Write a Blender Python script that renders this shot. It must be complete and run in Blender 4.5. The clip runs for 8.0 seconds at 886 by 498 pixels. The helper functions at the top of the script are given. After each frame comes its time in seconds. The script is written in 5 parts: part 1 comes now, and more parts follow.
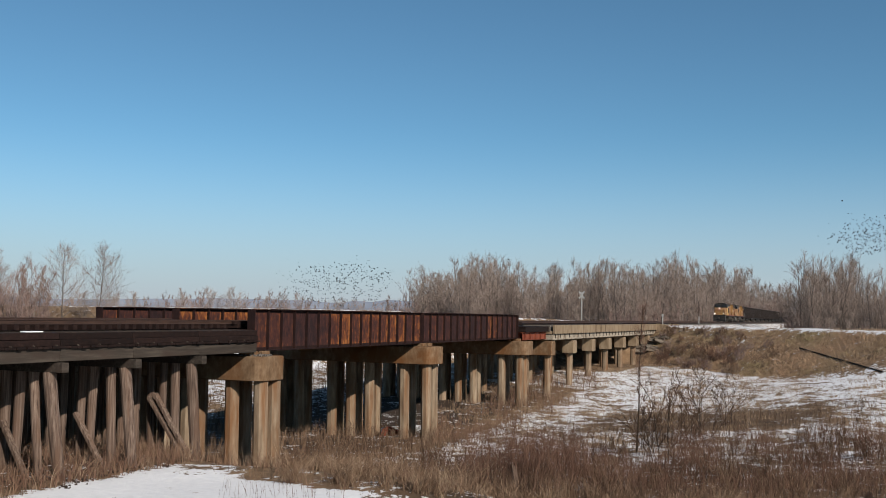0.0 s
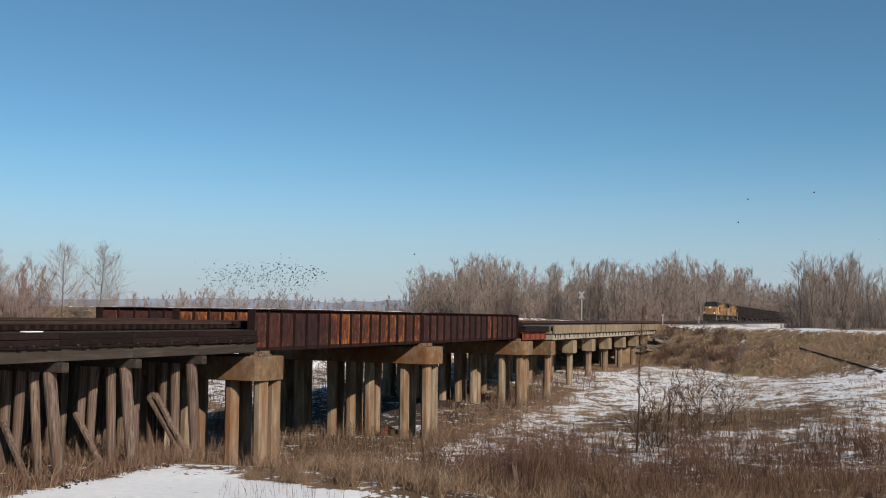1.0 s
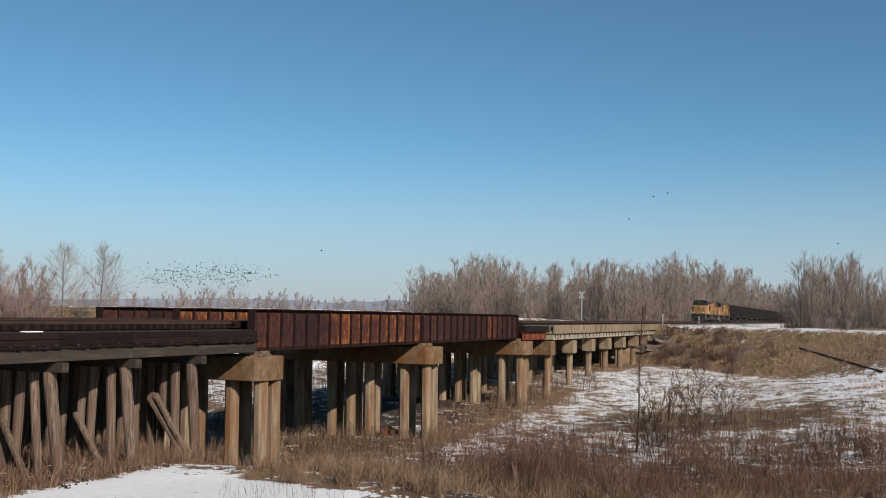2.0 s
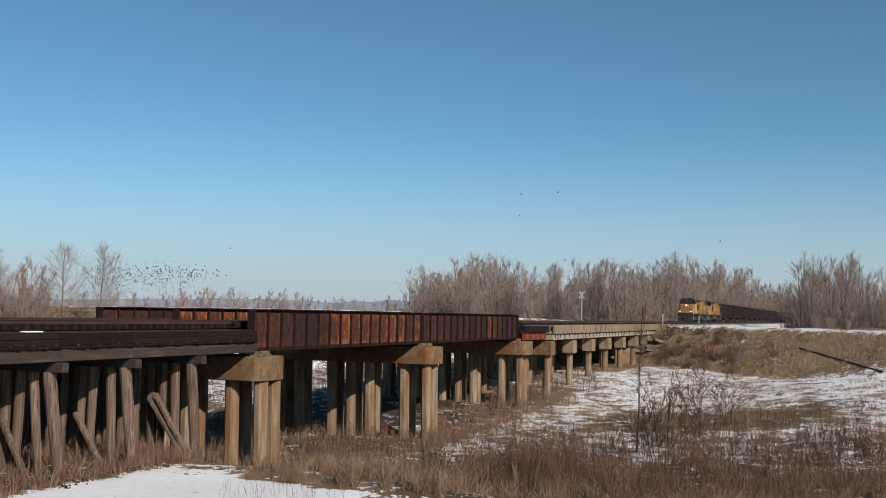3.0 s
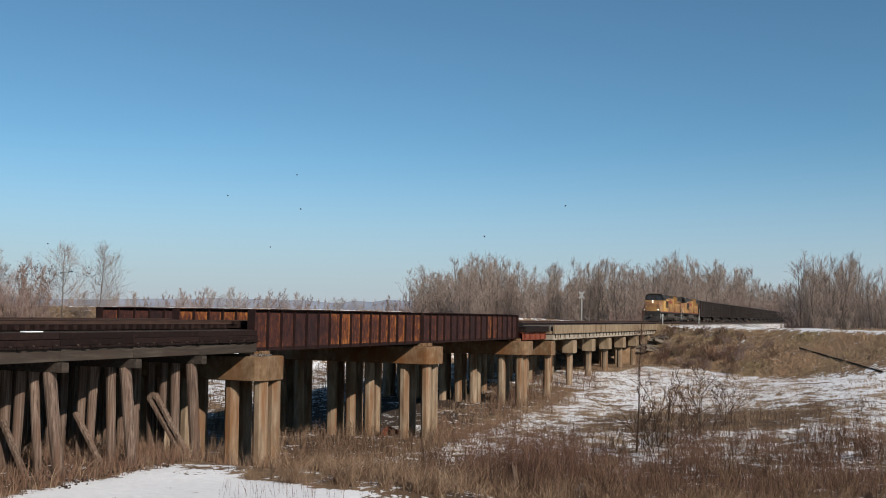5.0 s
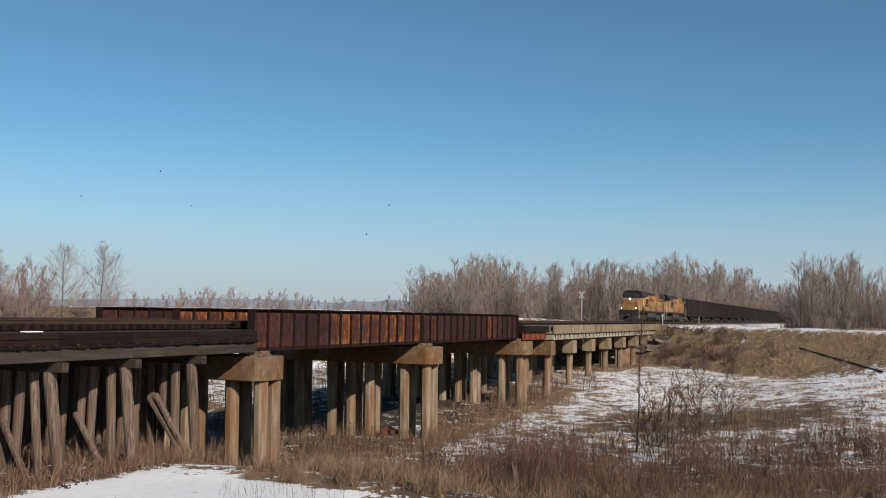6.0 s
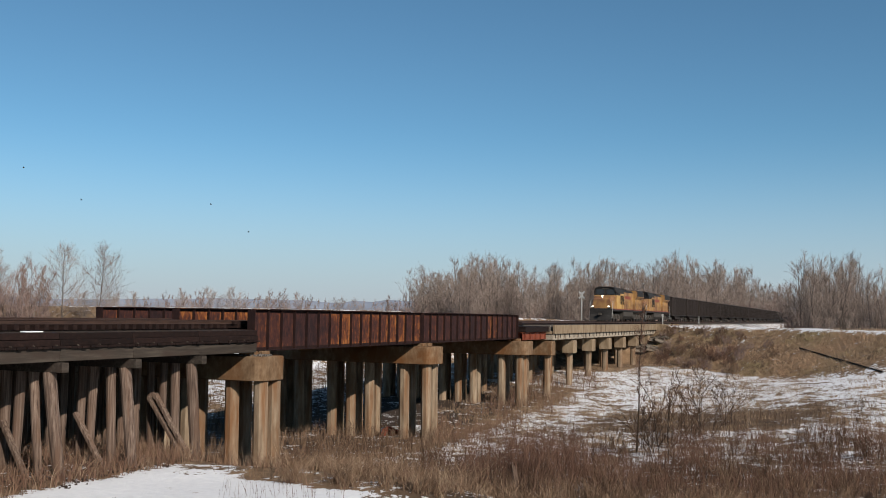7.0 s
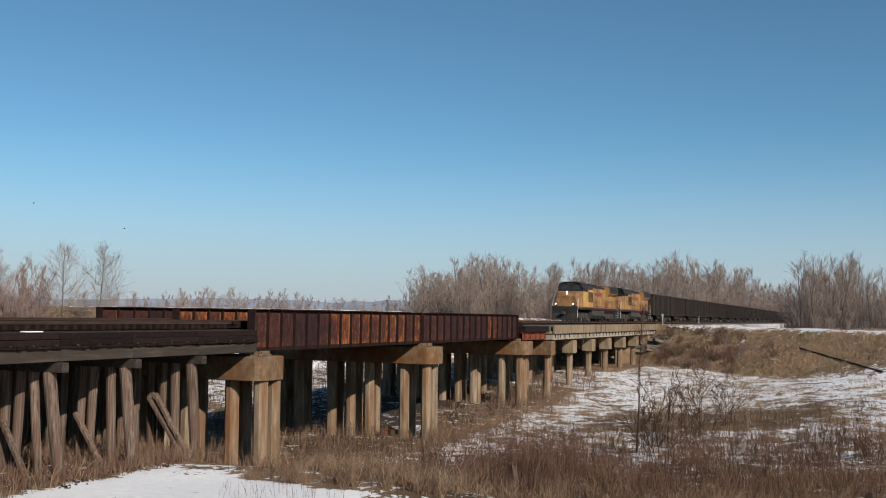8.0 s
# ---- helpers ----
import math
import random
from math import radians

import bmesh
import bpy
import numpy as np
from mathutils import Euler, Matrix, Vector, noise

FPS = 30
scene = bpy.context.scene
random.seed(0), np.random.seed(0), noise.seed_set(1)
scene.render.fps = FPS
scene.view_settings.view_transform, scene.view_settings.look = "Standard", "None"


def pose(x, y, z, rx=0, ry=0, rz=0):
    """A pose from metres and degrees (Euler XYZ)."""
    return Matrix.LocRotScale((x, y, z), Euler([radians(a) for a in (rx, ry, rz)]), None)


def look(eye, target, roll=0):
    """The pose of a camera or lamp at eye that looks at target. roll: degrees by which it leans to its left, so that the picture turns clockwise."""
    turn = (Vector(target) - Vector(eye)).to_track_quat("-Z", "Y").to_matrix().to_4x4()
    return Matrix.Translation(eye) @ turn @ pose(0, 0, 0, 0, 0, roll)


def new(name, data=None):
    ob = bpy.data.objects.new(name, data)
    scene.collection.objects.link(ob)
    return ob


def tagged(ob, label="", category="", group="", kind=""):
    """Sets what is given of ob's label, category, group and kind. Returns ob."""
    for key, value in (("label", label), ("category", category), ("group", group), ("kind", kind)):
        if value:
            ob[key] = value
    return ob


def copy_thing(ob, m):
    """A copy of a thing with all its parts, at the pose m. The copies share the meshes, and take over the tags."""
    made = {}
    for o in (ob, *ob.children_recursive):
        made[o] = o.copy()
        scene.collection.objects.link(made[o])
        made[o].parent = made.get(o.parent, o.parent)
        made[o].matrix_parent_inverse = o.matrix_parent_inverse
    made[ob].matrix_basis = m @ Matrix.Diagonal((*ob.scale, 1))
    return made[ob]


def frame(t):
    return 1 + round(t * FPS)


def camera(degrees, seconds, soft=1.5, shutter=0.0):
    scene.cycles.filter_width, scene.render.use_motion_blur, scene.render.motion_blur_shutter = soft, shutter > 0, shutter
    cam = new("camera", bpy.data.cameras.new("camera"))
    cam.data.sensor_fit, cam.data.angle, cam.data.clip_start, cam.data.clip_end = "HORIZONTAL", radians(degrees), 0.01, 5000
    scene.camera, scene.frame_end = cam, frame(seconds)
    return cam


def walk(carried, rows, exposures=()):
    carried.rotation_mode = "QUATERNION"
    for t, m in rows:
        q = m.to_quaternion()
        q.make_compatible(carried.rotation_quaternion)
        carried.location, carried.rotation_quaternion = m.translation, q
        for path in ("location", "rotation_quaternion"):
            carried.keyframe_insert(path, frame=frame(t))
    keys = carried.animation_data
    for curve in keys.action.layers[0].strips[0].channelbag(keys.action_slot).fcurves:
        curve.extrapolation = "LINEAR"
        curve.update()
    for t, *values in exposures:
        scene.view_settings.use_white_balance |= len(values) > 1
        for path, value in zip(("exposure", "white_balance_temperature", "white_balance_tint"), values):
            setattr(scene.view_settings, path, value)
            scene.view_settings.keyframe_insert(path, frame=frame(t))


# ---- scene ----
# The camera stands still on the near levee, beside a double-track railway bridge.
# World: +Y runs along the track away from the camera, +X to its near side.
cam = camera(48.14, 8.0, soft=1.0)
EYE = (0.0, 0.0, 8.4)
STAND = Matrix.Translation(EYE) @ Euler((0, 0, radians(22.63))).to_matrix().to_4x4() @ Euler((radians(90 + 3.82), 0, 0)).to_matrix().to_4x4() @ Euler((0, 0, radians(1.0))).to_matrix().to_4x4()
walk(cam, [(0.0, STAND), (8.0, STAND)])

# ---- light ----
SUN_EL, SUN_SIDE = radians(31.0), radians(33.0)   # height; turn from +X towards -Y
SUN_WAY = Vector((math.cos(SUN_SIDE) * math.cos(SUN_EL), -math.sin(SUN_SIDE) * math.cos(SUN_EL), math.sin(SUN_EL)))
world = bpy.data.worlds.new("sky")
scene.world = world
world.use_nodes = True
wn = world.node_tree.nodes
sky = wn.new("ShaderNodeTexSky")
sky.sky_type = "NISHITA"
sky.sun_disc = False
sky.sun_elevation = SUN_EL
sky.sun_rotation = math.atan2(SUN_WAY.x, SUN_WAY.y)
sky.air_density, sky.dust_density, sky.ozone_density = 0.7, 0.4, 5.0
tint = wn.new("ShaderNodeMix")
tint.data_type, tint.blend_type = "RGBA", "MULTIPLY"
tint.inputs[0].default_value = 1.0
tint.inputs[7].default_value = (0.865, 1.085, 0.94, 1)
world.node_tree.links.new(sky.outputs[0], tint.inputs[6])
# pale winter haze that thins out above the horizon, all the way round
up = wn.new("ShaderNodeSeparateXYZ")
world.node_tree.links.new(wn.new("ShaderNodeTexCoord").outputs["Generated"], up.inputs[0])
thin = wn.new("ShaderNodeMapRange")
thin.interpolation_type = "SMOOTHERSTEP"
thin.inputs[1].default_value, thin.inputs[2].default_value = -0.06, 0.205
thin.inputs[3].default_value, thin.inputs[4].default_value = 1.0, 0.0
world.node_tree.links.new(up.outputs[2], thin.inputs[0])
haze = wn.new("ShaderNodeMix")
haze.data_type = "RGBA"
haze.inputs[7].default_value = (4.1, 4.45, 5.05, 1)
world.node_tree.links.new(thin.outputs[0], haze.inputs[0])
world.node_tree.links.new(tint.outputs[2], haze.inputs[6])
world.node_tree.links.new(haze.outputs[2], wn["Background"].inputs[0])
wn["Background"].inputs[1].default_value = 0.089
sun = new("sun", bpy.data.lights.new("sun", "SUN"))
sun.data.energy, sun.data.angle, sun.data.color = 5.0, radians(0.53), (1.0, 0.905, 0.79)
sun.matrix_world = look(SUN_WAY * 100, (0, 0, 0))
scene.view_settings.exposure = 0.3

# ---- mesh building ----
class Geo:
    """Collects vertices and faces of one mesh."""
    def __init__(self):
        self.v, self.f = [], []

    def add(self, verts, faces):
        n = len(self.v)
        self.v.extend(verts)
        self.f.extend([tuple(i + n for i in fc) for fc in faces])
        return self

    def box(self, c, s, m=None, ch=0.0):
        """A box at c with size s; ch: width of its chamfered edges along Z and the ends."""
        hx, hy, hz = s[0] / 2, s[1] / 2, s[2] / 2
        if ch <= 0:
            vs = [(x, y, z) for x in (-hx, hx) for y in (-hy, hy) for z in (-hz, hz)]
            fs = [(0, 1, 3, 2), (4, 6, 7, 5), (0, 4, 5, 1), (2, 3, 7, 6), (0, 2, 6, 4), (1, 5, 7, 3)]
        else:
            vs, fs = [], []
            for z, k in ((-hz, ch), (-hz + ch, 0), (hz - ch, 0), (hz, ch)):
                a, b = hx - k, hy - k
                vs += [(-a + ch, -b, z), (a - ch, -b, z), (a, -b + ch, z), (a, b - ch, z), (a - ch, b, z), (-a + ch, b, z), (-a, b - ch, z), (-a, -b + ch, z)]
            for r in range(3):
                for i in range(8):
                    j = (i + 1) % 8
                    fs.append((r * 8 + i, r * 8 + j, r * 8 + 8 + j, r * 8 + 8 + i))
            fs += [tuple(range(7, -1, -1)), tuple(range(24, 32))]
        out = []
        for p in vs:
            q = Vector(p)
            if m is not None:
                q = m @ q
            out.append((q.x + c[0], q.y + c[1], q.z + c[2]))
        return self.add(out, fs)

    def tube(self, a, b, r0, r1, n=6, cap=True):
        a, b = Vector(a), Vector(b)
        w = (b - a).normalized()
        u = w.orthogonal().normalized()
        t = w.cross(u)
        vs = []
        for p, r in ((a, r0), (b, r1)):
            for i in range(n):
                k = 2 * math.pi * (i + 0.5) / n
                q = p + (u * math.cos(k) + t * math.sin(k)) * r
                vs.append((q.x, q.y, q.z))
        fs = [(i, (i + 1) % n, n + (i + 1) % n, n + i) for i in range(n)]
        if cap:
            fs += [tuple(range(n - 1, -1, -1)), tuple(range(n, 2 * n))]
        return self.add(vs, fs)

    def prism(self, poly, lo, hi, axis="x"):
        """A polygon of two coordinates pulled along an axis. x: poly is (y, z); y: (x, z); z: (x, y)."""
        def at(p, k):
            return {"x": (k, p[0], p[1]), "y": (p[0], k, p[1]), "z": (p[0], p[1], k)}[axis]
        n = len(poly)
        vs = [at(p, lo) for p in poly] + [at(p, hi) for p in poly]
        fs = [(i, (i + 1) % n, n + (i + 1) % n, n + i) for i in range(n)] + [tuple(range(n - 1, -1, -1)), tuple(range(n, 2 * n))]
        return self.add(vs, fs)

    def mesh(self, name, material, smooth=False):
        me = bpy.data.meshes.new(name)
        me.from_pydata(self.v, [], self.f)
        bm = bmesh.new()
        bm.from_mesh(me)
        if len(self.f) < 20000:
            bmesh.ops.recalc_face_normals(bm, faces=bm.faces)
        bm.to_mesh(me)
        bm.free()
        if smooth:
            me.polygons.foreach_set("use_smooth", [True] * len(me.polygons))
        me.materials.append(material)
        return me


def part(name, geo, material, parent=None, label="", smooth=False):
    """Links one mesh object, under a thing or a part."""
    me = geo if isinstance(geo, bpy.types.Mesh) else geo.mesh(name, material, smooth)
    ob = new(name, me)
    if parent is not None:
        ob.parent = parent
    if label:
        ob["label"] = label
    return ob


def thing(name, label, category, group="", at=None, kind=""):
    ob = new(name)
    ob.empty_display_size = 0.2
    if at is not None:
        ob.matrix_basis = at
    return tagged(ob, label, category, group, kind)


# ---- materials ----
def surface(name, stops, scale=(1, 1, 1), detail=6.0, rough=(0.7, 0.95), bump=0.3, bump_scale=30.0, metal=0.0, stain=None, stain_scale=(0.4, 0.4, 0.4), stain_range=(0.5, 0.7), per_object=0.0, distance=0.02, depth=0.52):
    """A procedural material: a grain of colours over the object's own space, a second, larger layer of stains, and fine relief."""
    stops = [(p, tuple(c * depth for c in col)) for p, col in stops]
    stain = tuple(c * depth for c in stain) if stain else None
    m = bpy.data.materials.new(name)
    m.use_nodes = True
    nt, N, L = m.node_tree, m.node_tree.nodes, m.node_tree.links
    bsdf = N["Principled BSDF"]
    co = N.new("ShaderNodeTexCoord")
    info = N.new("ShaderNodeObjectInfo")
    shift = N.new("ShaderNodeVectorMath")
    shift.operation = "MULTIPLY_ADD"
    L.new(info.outputs["Random"], shift.inputs[0])
    shift.inputs[1].default_value = (37.0, 53.0, 71.0) if per_object else (0, 0, 0)
    L.new(co.outputs["Object"], shift.inputs[2])

    def field(sc, det, seed):
        mp = N.new("ShaderNodeMapping")
        mp.inputs["Scale"].default_value = sc
        mp.inputs["Location"].default_value = (seed, seed * 0.7, seed * 1.3)
        L.new(shift.outputs[0], mp.inputs[0])
        nz = N.new("ShaderNodeTexNoise")
        nz.inputs["Scale"].default_value = 1.0
        nz.inputs["Detail"].default_value = det
        nz.inputs["Roughness"].default_value = 0.62
        L.new(mp.outputs[0], nz.inputs["Vector"])
        return nz.outputs["Fac"]

    grain = field(scale, detail, 3.1)
    ramp = N.new("ShaderNodeValToRGB")
    el = ramp.color_ramp.elements
    while len(el) < len(stops):
        el.new(0.5)
    for e, (p, c) in zip(el, stops):
        e.position, e.color = p, (*c, 1)
    L.new(grain, ramp.inputs[0])
    colour = ramp.outputs[0]
    if stain is not None:
        patch = field(stain_scale, 5.0, 17.7)
        mr = N.new("ShaderNodeMapRange")
        mr.inputs[1].default_value, mr.inputs[2].default_value = stain_range
        L.new(patch, mr.inputs[0])
        mx = N.new("ShaderNodeMix")
        mx.data_type = "RGBA"
        L.new(mr.outputs[0], mx.inputs[0])
        L.new(colour, mx.inputs[6])
        mx.inputs[7].default_value = (*stain, 1)
        colour = mx.outputs[2]
    if per_object:
        hsv = N.new("ShaderNodeHueSaturation")
        mr2 = N.new("ShaderNodeMapRange")
        mr2.inputs[3].default_value, mr2.inputs[4].default_value = 1 - per_object, 1 + per_object
        L.new(info.outputs["Random"], mr2.inputs[0])
        L.new(mr2.outputs[0], hsv.inputs["Value"])
        L.new(colour, hsv.inputs["Color"])
        colour = hsv.outputs[0]
    L.new(colour, bsdf.inputs["Base Color"])
    rr = N.new("ShaderNodeMapRange")
    rr.inputs[3].default_value, rr.inputs[4].default_value = rough
    L.new(grain, rr.inputs[0])
    L.new(rr.outputs[0], bsdf.inputs["Roughness"])
    bsdf.inputs["Metallic"].default_value = metal
    bsdf.inputs["Specular IOR Level"].default_value = 0.15 if rough[1] > 0.8 else 0.4
    if bump:
        bp = N.new("ShaderNodeBump")
        bp.inputs["Strength"].default_value = bump
        bp.inputs["Distance"].default_value = distance
        L.new(field((bump_scale,) * 3, 4.0, 9.0), bp.inputs["Height"])
        L.new(bp.outputs[0], bsdf.inputs["Normal"])
    return m


def glow(name, colour, strength):
    m = bpy.data.materials.new(name)
    m.use_nodes = True
    b = m.node_tree.nodes["Principled BSDF"]
    b.inputs["Base Color"].default_value = (0.9, 0.9, 0.9, 1)
    b.inputs["Emission Color"].default_value = (*colour, 1)
    b.inputs["Emission Strength"].default_value = strength
    return m


def rust_plate(name, offset, rim):
    """Flaking rust of one web plate: maroon scale with orange bloom that gathers along the plate's rim and runs down it."""
    m = bpy.data.materials.new(name)
    m.use_nodes = True
    N, L = m.node_tree.nodes, m.node_tree.links
    bsdf = N["Principled BSDF"]
    co = N.new("ShaderNodeTexCoord")
    info = N.new("ShaderNodeObjectInfo")
    shift = N.new("ShaderNodeVectorMath")
    shift.operation = "MULTIPLY_ADD"
    L.new(info.outputs["Random"], shift.inputs[0])
    shift.inputs[1].default_value = (37.0, 53.0, 71.0)
    L.new(co.outputs["Object"], shift.inputs[2])

    def field(scale, detail):
        mp = N.new("ShaderNodeMapping")
        mp.inputs["Scale"].default_value = scale
        L.new(shift.outputs[0], mp.inputs[0])
        nz = N.new("ShaderNodeTexNoise")
        nz.inputs["Scale"].default_value, nz.inputs["Detail"].default_value, nz.inputs["Roughness"].default_value = 1.0, detail, 0.68
        L.new(mp.outputs[0], nz.inputs["Vector"])
        return nz.outputs["Fac"]

    def calc(op, a, b, c=None):
        n = N.new("ShaderNodeMath")
        n.operation = op
        for k, v in enumerate((a, b, c)):
            if v is None:
                continue
            if isinstance(v, (int, float)):
                n.inputs[k].default_value = v
            else:
                L.new(v, n.inputs[k])
        return n.outputs[0]

    xyz = N.new("ShaderNodeSeparateXYZ")
    L.new(co.outputs["Object"], xyz.inputs[0])
    across = calc("DIVIDE", calc("ABSOLUTE", xyz.outputs[1], 0), 0.66)
    down = calc("DIVIDE", calc("ABSOLUTE", xyz.outputs[2], 0), 1.05)
    edge = calc("POWER", calc("MAXIMUM", across, down), 3.0)
    grain = field((4.5, 4.5, 2.2), 9)
    runs = field((9.0, 9.0, 0.5), 5)
    own = calc("MULTIPLY_ADD", info.outputs["Random"], 0.22, offset - 0.11)
    f = calc("ADD", calc("MULTIPLY_ADD", edge, rim, own), calc("MULTIPLY_ADD", grain, 1.9, calc("MULTIPLY", runs, 0.6)))
    ramp = N.new("ShaderNodeValToRGB")
    el = ramp.color_ramp.elements
    while len(el) < 5:
        el.new(0.5)
    for e, (p, c) in zip(el, ((0.0, (0.016, 0.009, 0.010)), (0.32, (0.034, 0.014, 0.013)), (0.55, (0.060, 0.021, 0.014)), (0.75, (0.135, 0.044, 0.016)), (1.0, (0.27, 0.105, 0.03)))):
        e.position, e.color = p, (*c, 1)
    L.new(f, ramp.inputs[0])
    L.new(ramp.outputs[0], bsdf.inputs["Base Color"])
    bsdf.inputs["Roughness"].default_value = 0.85
    bsdf.inputs["Specular IOR Level"].default_value = 0.15
    bp = N.new("ShaderNodeBump")
    bp.inputs["Strength"].default_value, bp.inputs["Distance"].default_value = 0.35, 0.02
    L.new(grain, bp.inputs["Height"])
    L.new(bp.outputs[0], bsdf.inputs["Normal"])
    return m


RUST_PLATES = {"dark": rust_plate("maroon_scaled_plate", -1.12, 0.12), "mixed": rust_plate("maroon_and_orange_plate", -0.98, 0.26), "orange": rust_plate("orange_bloomed_plate", -0.77, 0.36)}
RUST_DARK = surface("dark_rusted_steel", [(0.3, (0.018, 0.009, 0.010)), (0.55, (0.036, 0.016, 0.014)), (0.75, (0.070, 0.026, 0.017))], (1.5, 1.5, 1.5), 8, (0.75, 0.95), 0.25, 25, per_object=0.12)
RUST_RED = surface("red_oxide_steel", [(0.3, (0.20, 0.05, 0.03)), (0.6, (0.32, 0.09, 0.05)), (0.8, (0.22, 0.08, 0.05))], (1.5, 1.5, 1.5), 6, (0.6, 0.9))
CONCRETE = surface("aged_tan_concrete", [(0.3, (0.20, 0.138, 0.092)), (0.5, (0.36, 0.268, 0.185)), (0.7, (0.52, 0.41, 0.30))], (3, 3, 0.5), 7, (0.8, 0.95), 0.3, 40, stain=(0.27, 0.135, 0.065), stain_scale=(1.6, 1.6, 0.2), stain_range=(0.45, 0.66), per_object=0.1)
CAP_STAINED = surface("rust_stained_concrete", [(0.3, (0.16, 0.092, 0.050)), (0.5, (0.265, 0.165, 0.095)), (0.72, (0.38, 0.265, 0.17))], (3, 3, 2), 7, (0.8, 0.95), 0.3, 40, stain=(0.22, 0.10, 0.040), stain_scale=(0.7, 0.7, 0.5), stain_range=(0.46, 0.64), per_object=0.08)
CONCRETE_LIGHT = surface("paler_concrete_rib", [(0.3, (0.34, 0.28, 0.21)), (0.5, (0.48, 0.41, 0.33)), (0.75, (0.58, 0.51, 0.42))], (3, 3, 3), 7, (0.8, 0.95), 0.25, 40, stain=(0.20, 0.14, 0.09), stain_scale=(1.2, 1.2, 0.2), stain_range=(0.55, 0.68), per_object=0.06)
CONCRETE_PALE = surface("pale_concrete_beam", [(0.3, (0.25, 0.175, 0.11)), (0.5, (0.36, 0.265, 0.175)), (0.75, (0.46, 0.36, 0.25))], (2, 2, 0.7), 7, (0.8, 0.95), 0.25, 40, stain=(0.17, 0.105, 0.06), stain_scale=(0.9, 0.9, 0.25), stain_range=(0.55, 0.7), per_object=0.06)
TIMBER = surface("weathered_pile_timber", [(0.3, (0.05, 0.032, 0.025)), (0.48, (0.160, 0.110, 0.086)), (0.7, (0.33, 0.247, 0.198))], (14, 14, 0.4), 7, (0.85, 0.98), 0.5, 30, stain=(0.17, 0.105, 0.075), stain_scale=(2, 2, 0.3), stain_range=(0.52, 0.68), per_object=0.2, depth=0.6)
TIMBER_GREY = surface("grey_stringer_timber", [(0.3, (0.038, 0.03, 0.025)), (0.5, (0.075, 0.06, 0.049)), (0.72, (0.14, 0.114, 0.093))], (8, 0.5, 8), 7, (0.85, 0.98), 0.5, 30, stain=(0.07, 0.05, 0.04), stain_scale=(1, 0.4, 1.5), stain_range=(0.5, 0.65), per_object=0.15)
CREOSOTE = surface("creosoted_timber", [(0.3, (0.012, 0.007, 0.006)), (0.55, (0.024, 0.012, 0.010)), (0.75, (0.05, 0.029, 0.023))], (0.8, 6, 6), 7, (0.7, 0.95), 0.4, 30, per_object=0.3)
RAIL_STEEL = surface("rusty_rail_steel", [(0.3, (0.04, 0.02, 0.014)), (0.7, (0.09, 0.045, 0.03))], (6, 1, 6), 5, (0.5, 0.8), 0.15, 40)
BALLAST = surface("grey_ballast", [(0.3, (0.10, 0.085, 0.075)), (0.5, (0.2, 0.17, 0.15)), (0.7, (0.32, 0.29, 0.26))], (9, 9, 9), 6, (0.85, 1), 0.9, 12, distance=0.06)
SNOW = surface("settled_snow", [(0.3, (0.66, 0.68, 0.72)), (0.7, (0.82, 0.82, 0.83))], (1.5, 1.5, 1.5), 6, (0.55, 0.75), 0.5, 5, distance=0.05, depth=1.0)
# ---- ground ----
CREST = [(-420, -20, 9.0), (-160, 72, 8.9), (-104, 98, 8.75), (-62, 122, 8.9), (-44, 150, 8.0), (-26, 152, 7.45), (-6, 139, 7.45), (5, 125, 7.45), (20, 110, 7.45), (60, 92, 7.5), (140, 60, 7.4), (420, -40, 7.4)]


def smooth(a, b, x):
    k = min(1.0, max(0.0, (x - a) / (b - a)))
    return k * k * (3 - 2 * k)


def levee_at(x, y):
    """Distance to the levee's centre line, its height there, and the side (positive: towards the camera)."""
    best = (1e9, 0, 0)
    for (ax, ay, az), (bx, by, bz) in zip(CREST, CREST[1:]):
        dx, dy = bx - ax, by - ay
        k = max(0.0, min(1.0, ((x - ax) * dx + (y - ay) * dy) / (dx * dx + dy * dy)))
        px, py = ax + k * dx, ay + k * dy
        d = math.hypot(x - px, y - py)
        if d < best[0]:
            side = 1 if dx * (y - py) - dy * (x - px) < 0 else -1
            best = (d, az + k * (bz - az), side)
    return best


def bumps(x, y, s, seed):
    return noise.noise((x * s + seed, y * s - seed, seed * 0.37))


def ground_z(x, y):
    d, crest, side = levee_at(x, y)
    if side > 0:
        low = 0.15 + 1.9 * smooth(80, 122, 0.923 * y - 0.385 * x) + 0.25 * bumps(x, y, 0.06, 3) + 0.12 * bumps(x, y, 0.3, 8)
        low += 2.2 * smooth(63, 88, 0.923 * y - 0.385 * x) * smooth(-15, 8, x)
        low += 1.85 * smooth(42.5, 35.5, y) * smooth(-7, -17, x)
        low -= 0.5 * math.exp(-((y - 66) / 12) ** 2) * smooth(-5, -25, x)
    else:
        low = 3.2 + 0.4 * bumps(x, y, 0.02, 5)
    run = max(0.0, d - 3.0)
    z = max(low, crest - run / 2.2 + 0.25 * bumps(x, y, 0.15, 2) * min(1, run / 3)) if run > 0 else crest + 0.08 * bumps(x, y, 0.3, 4)
    if y > 148:                                   # the railway bank beyond the bridge
        off = max(0.0, abs(x + 33.3) - 7.2)
        z = max(z, 7.42 - off / 1.8)
    if y < 30:                                    # the near levee, on which the camera stands
        z = max(z, min(6.75, 6.75 - (y - 5.0) / 2.3))
    return z


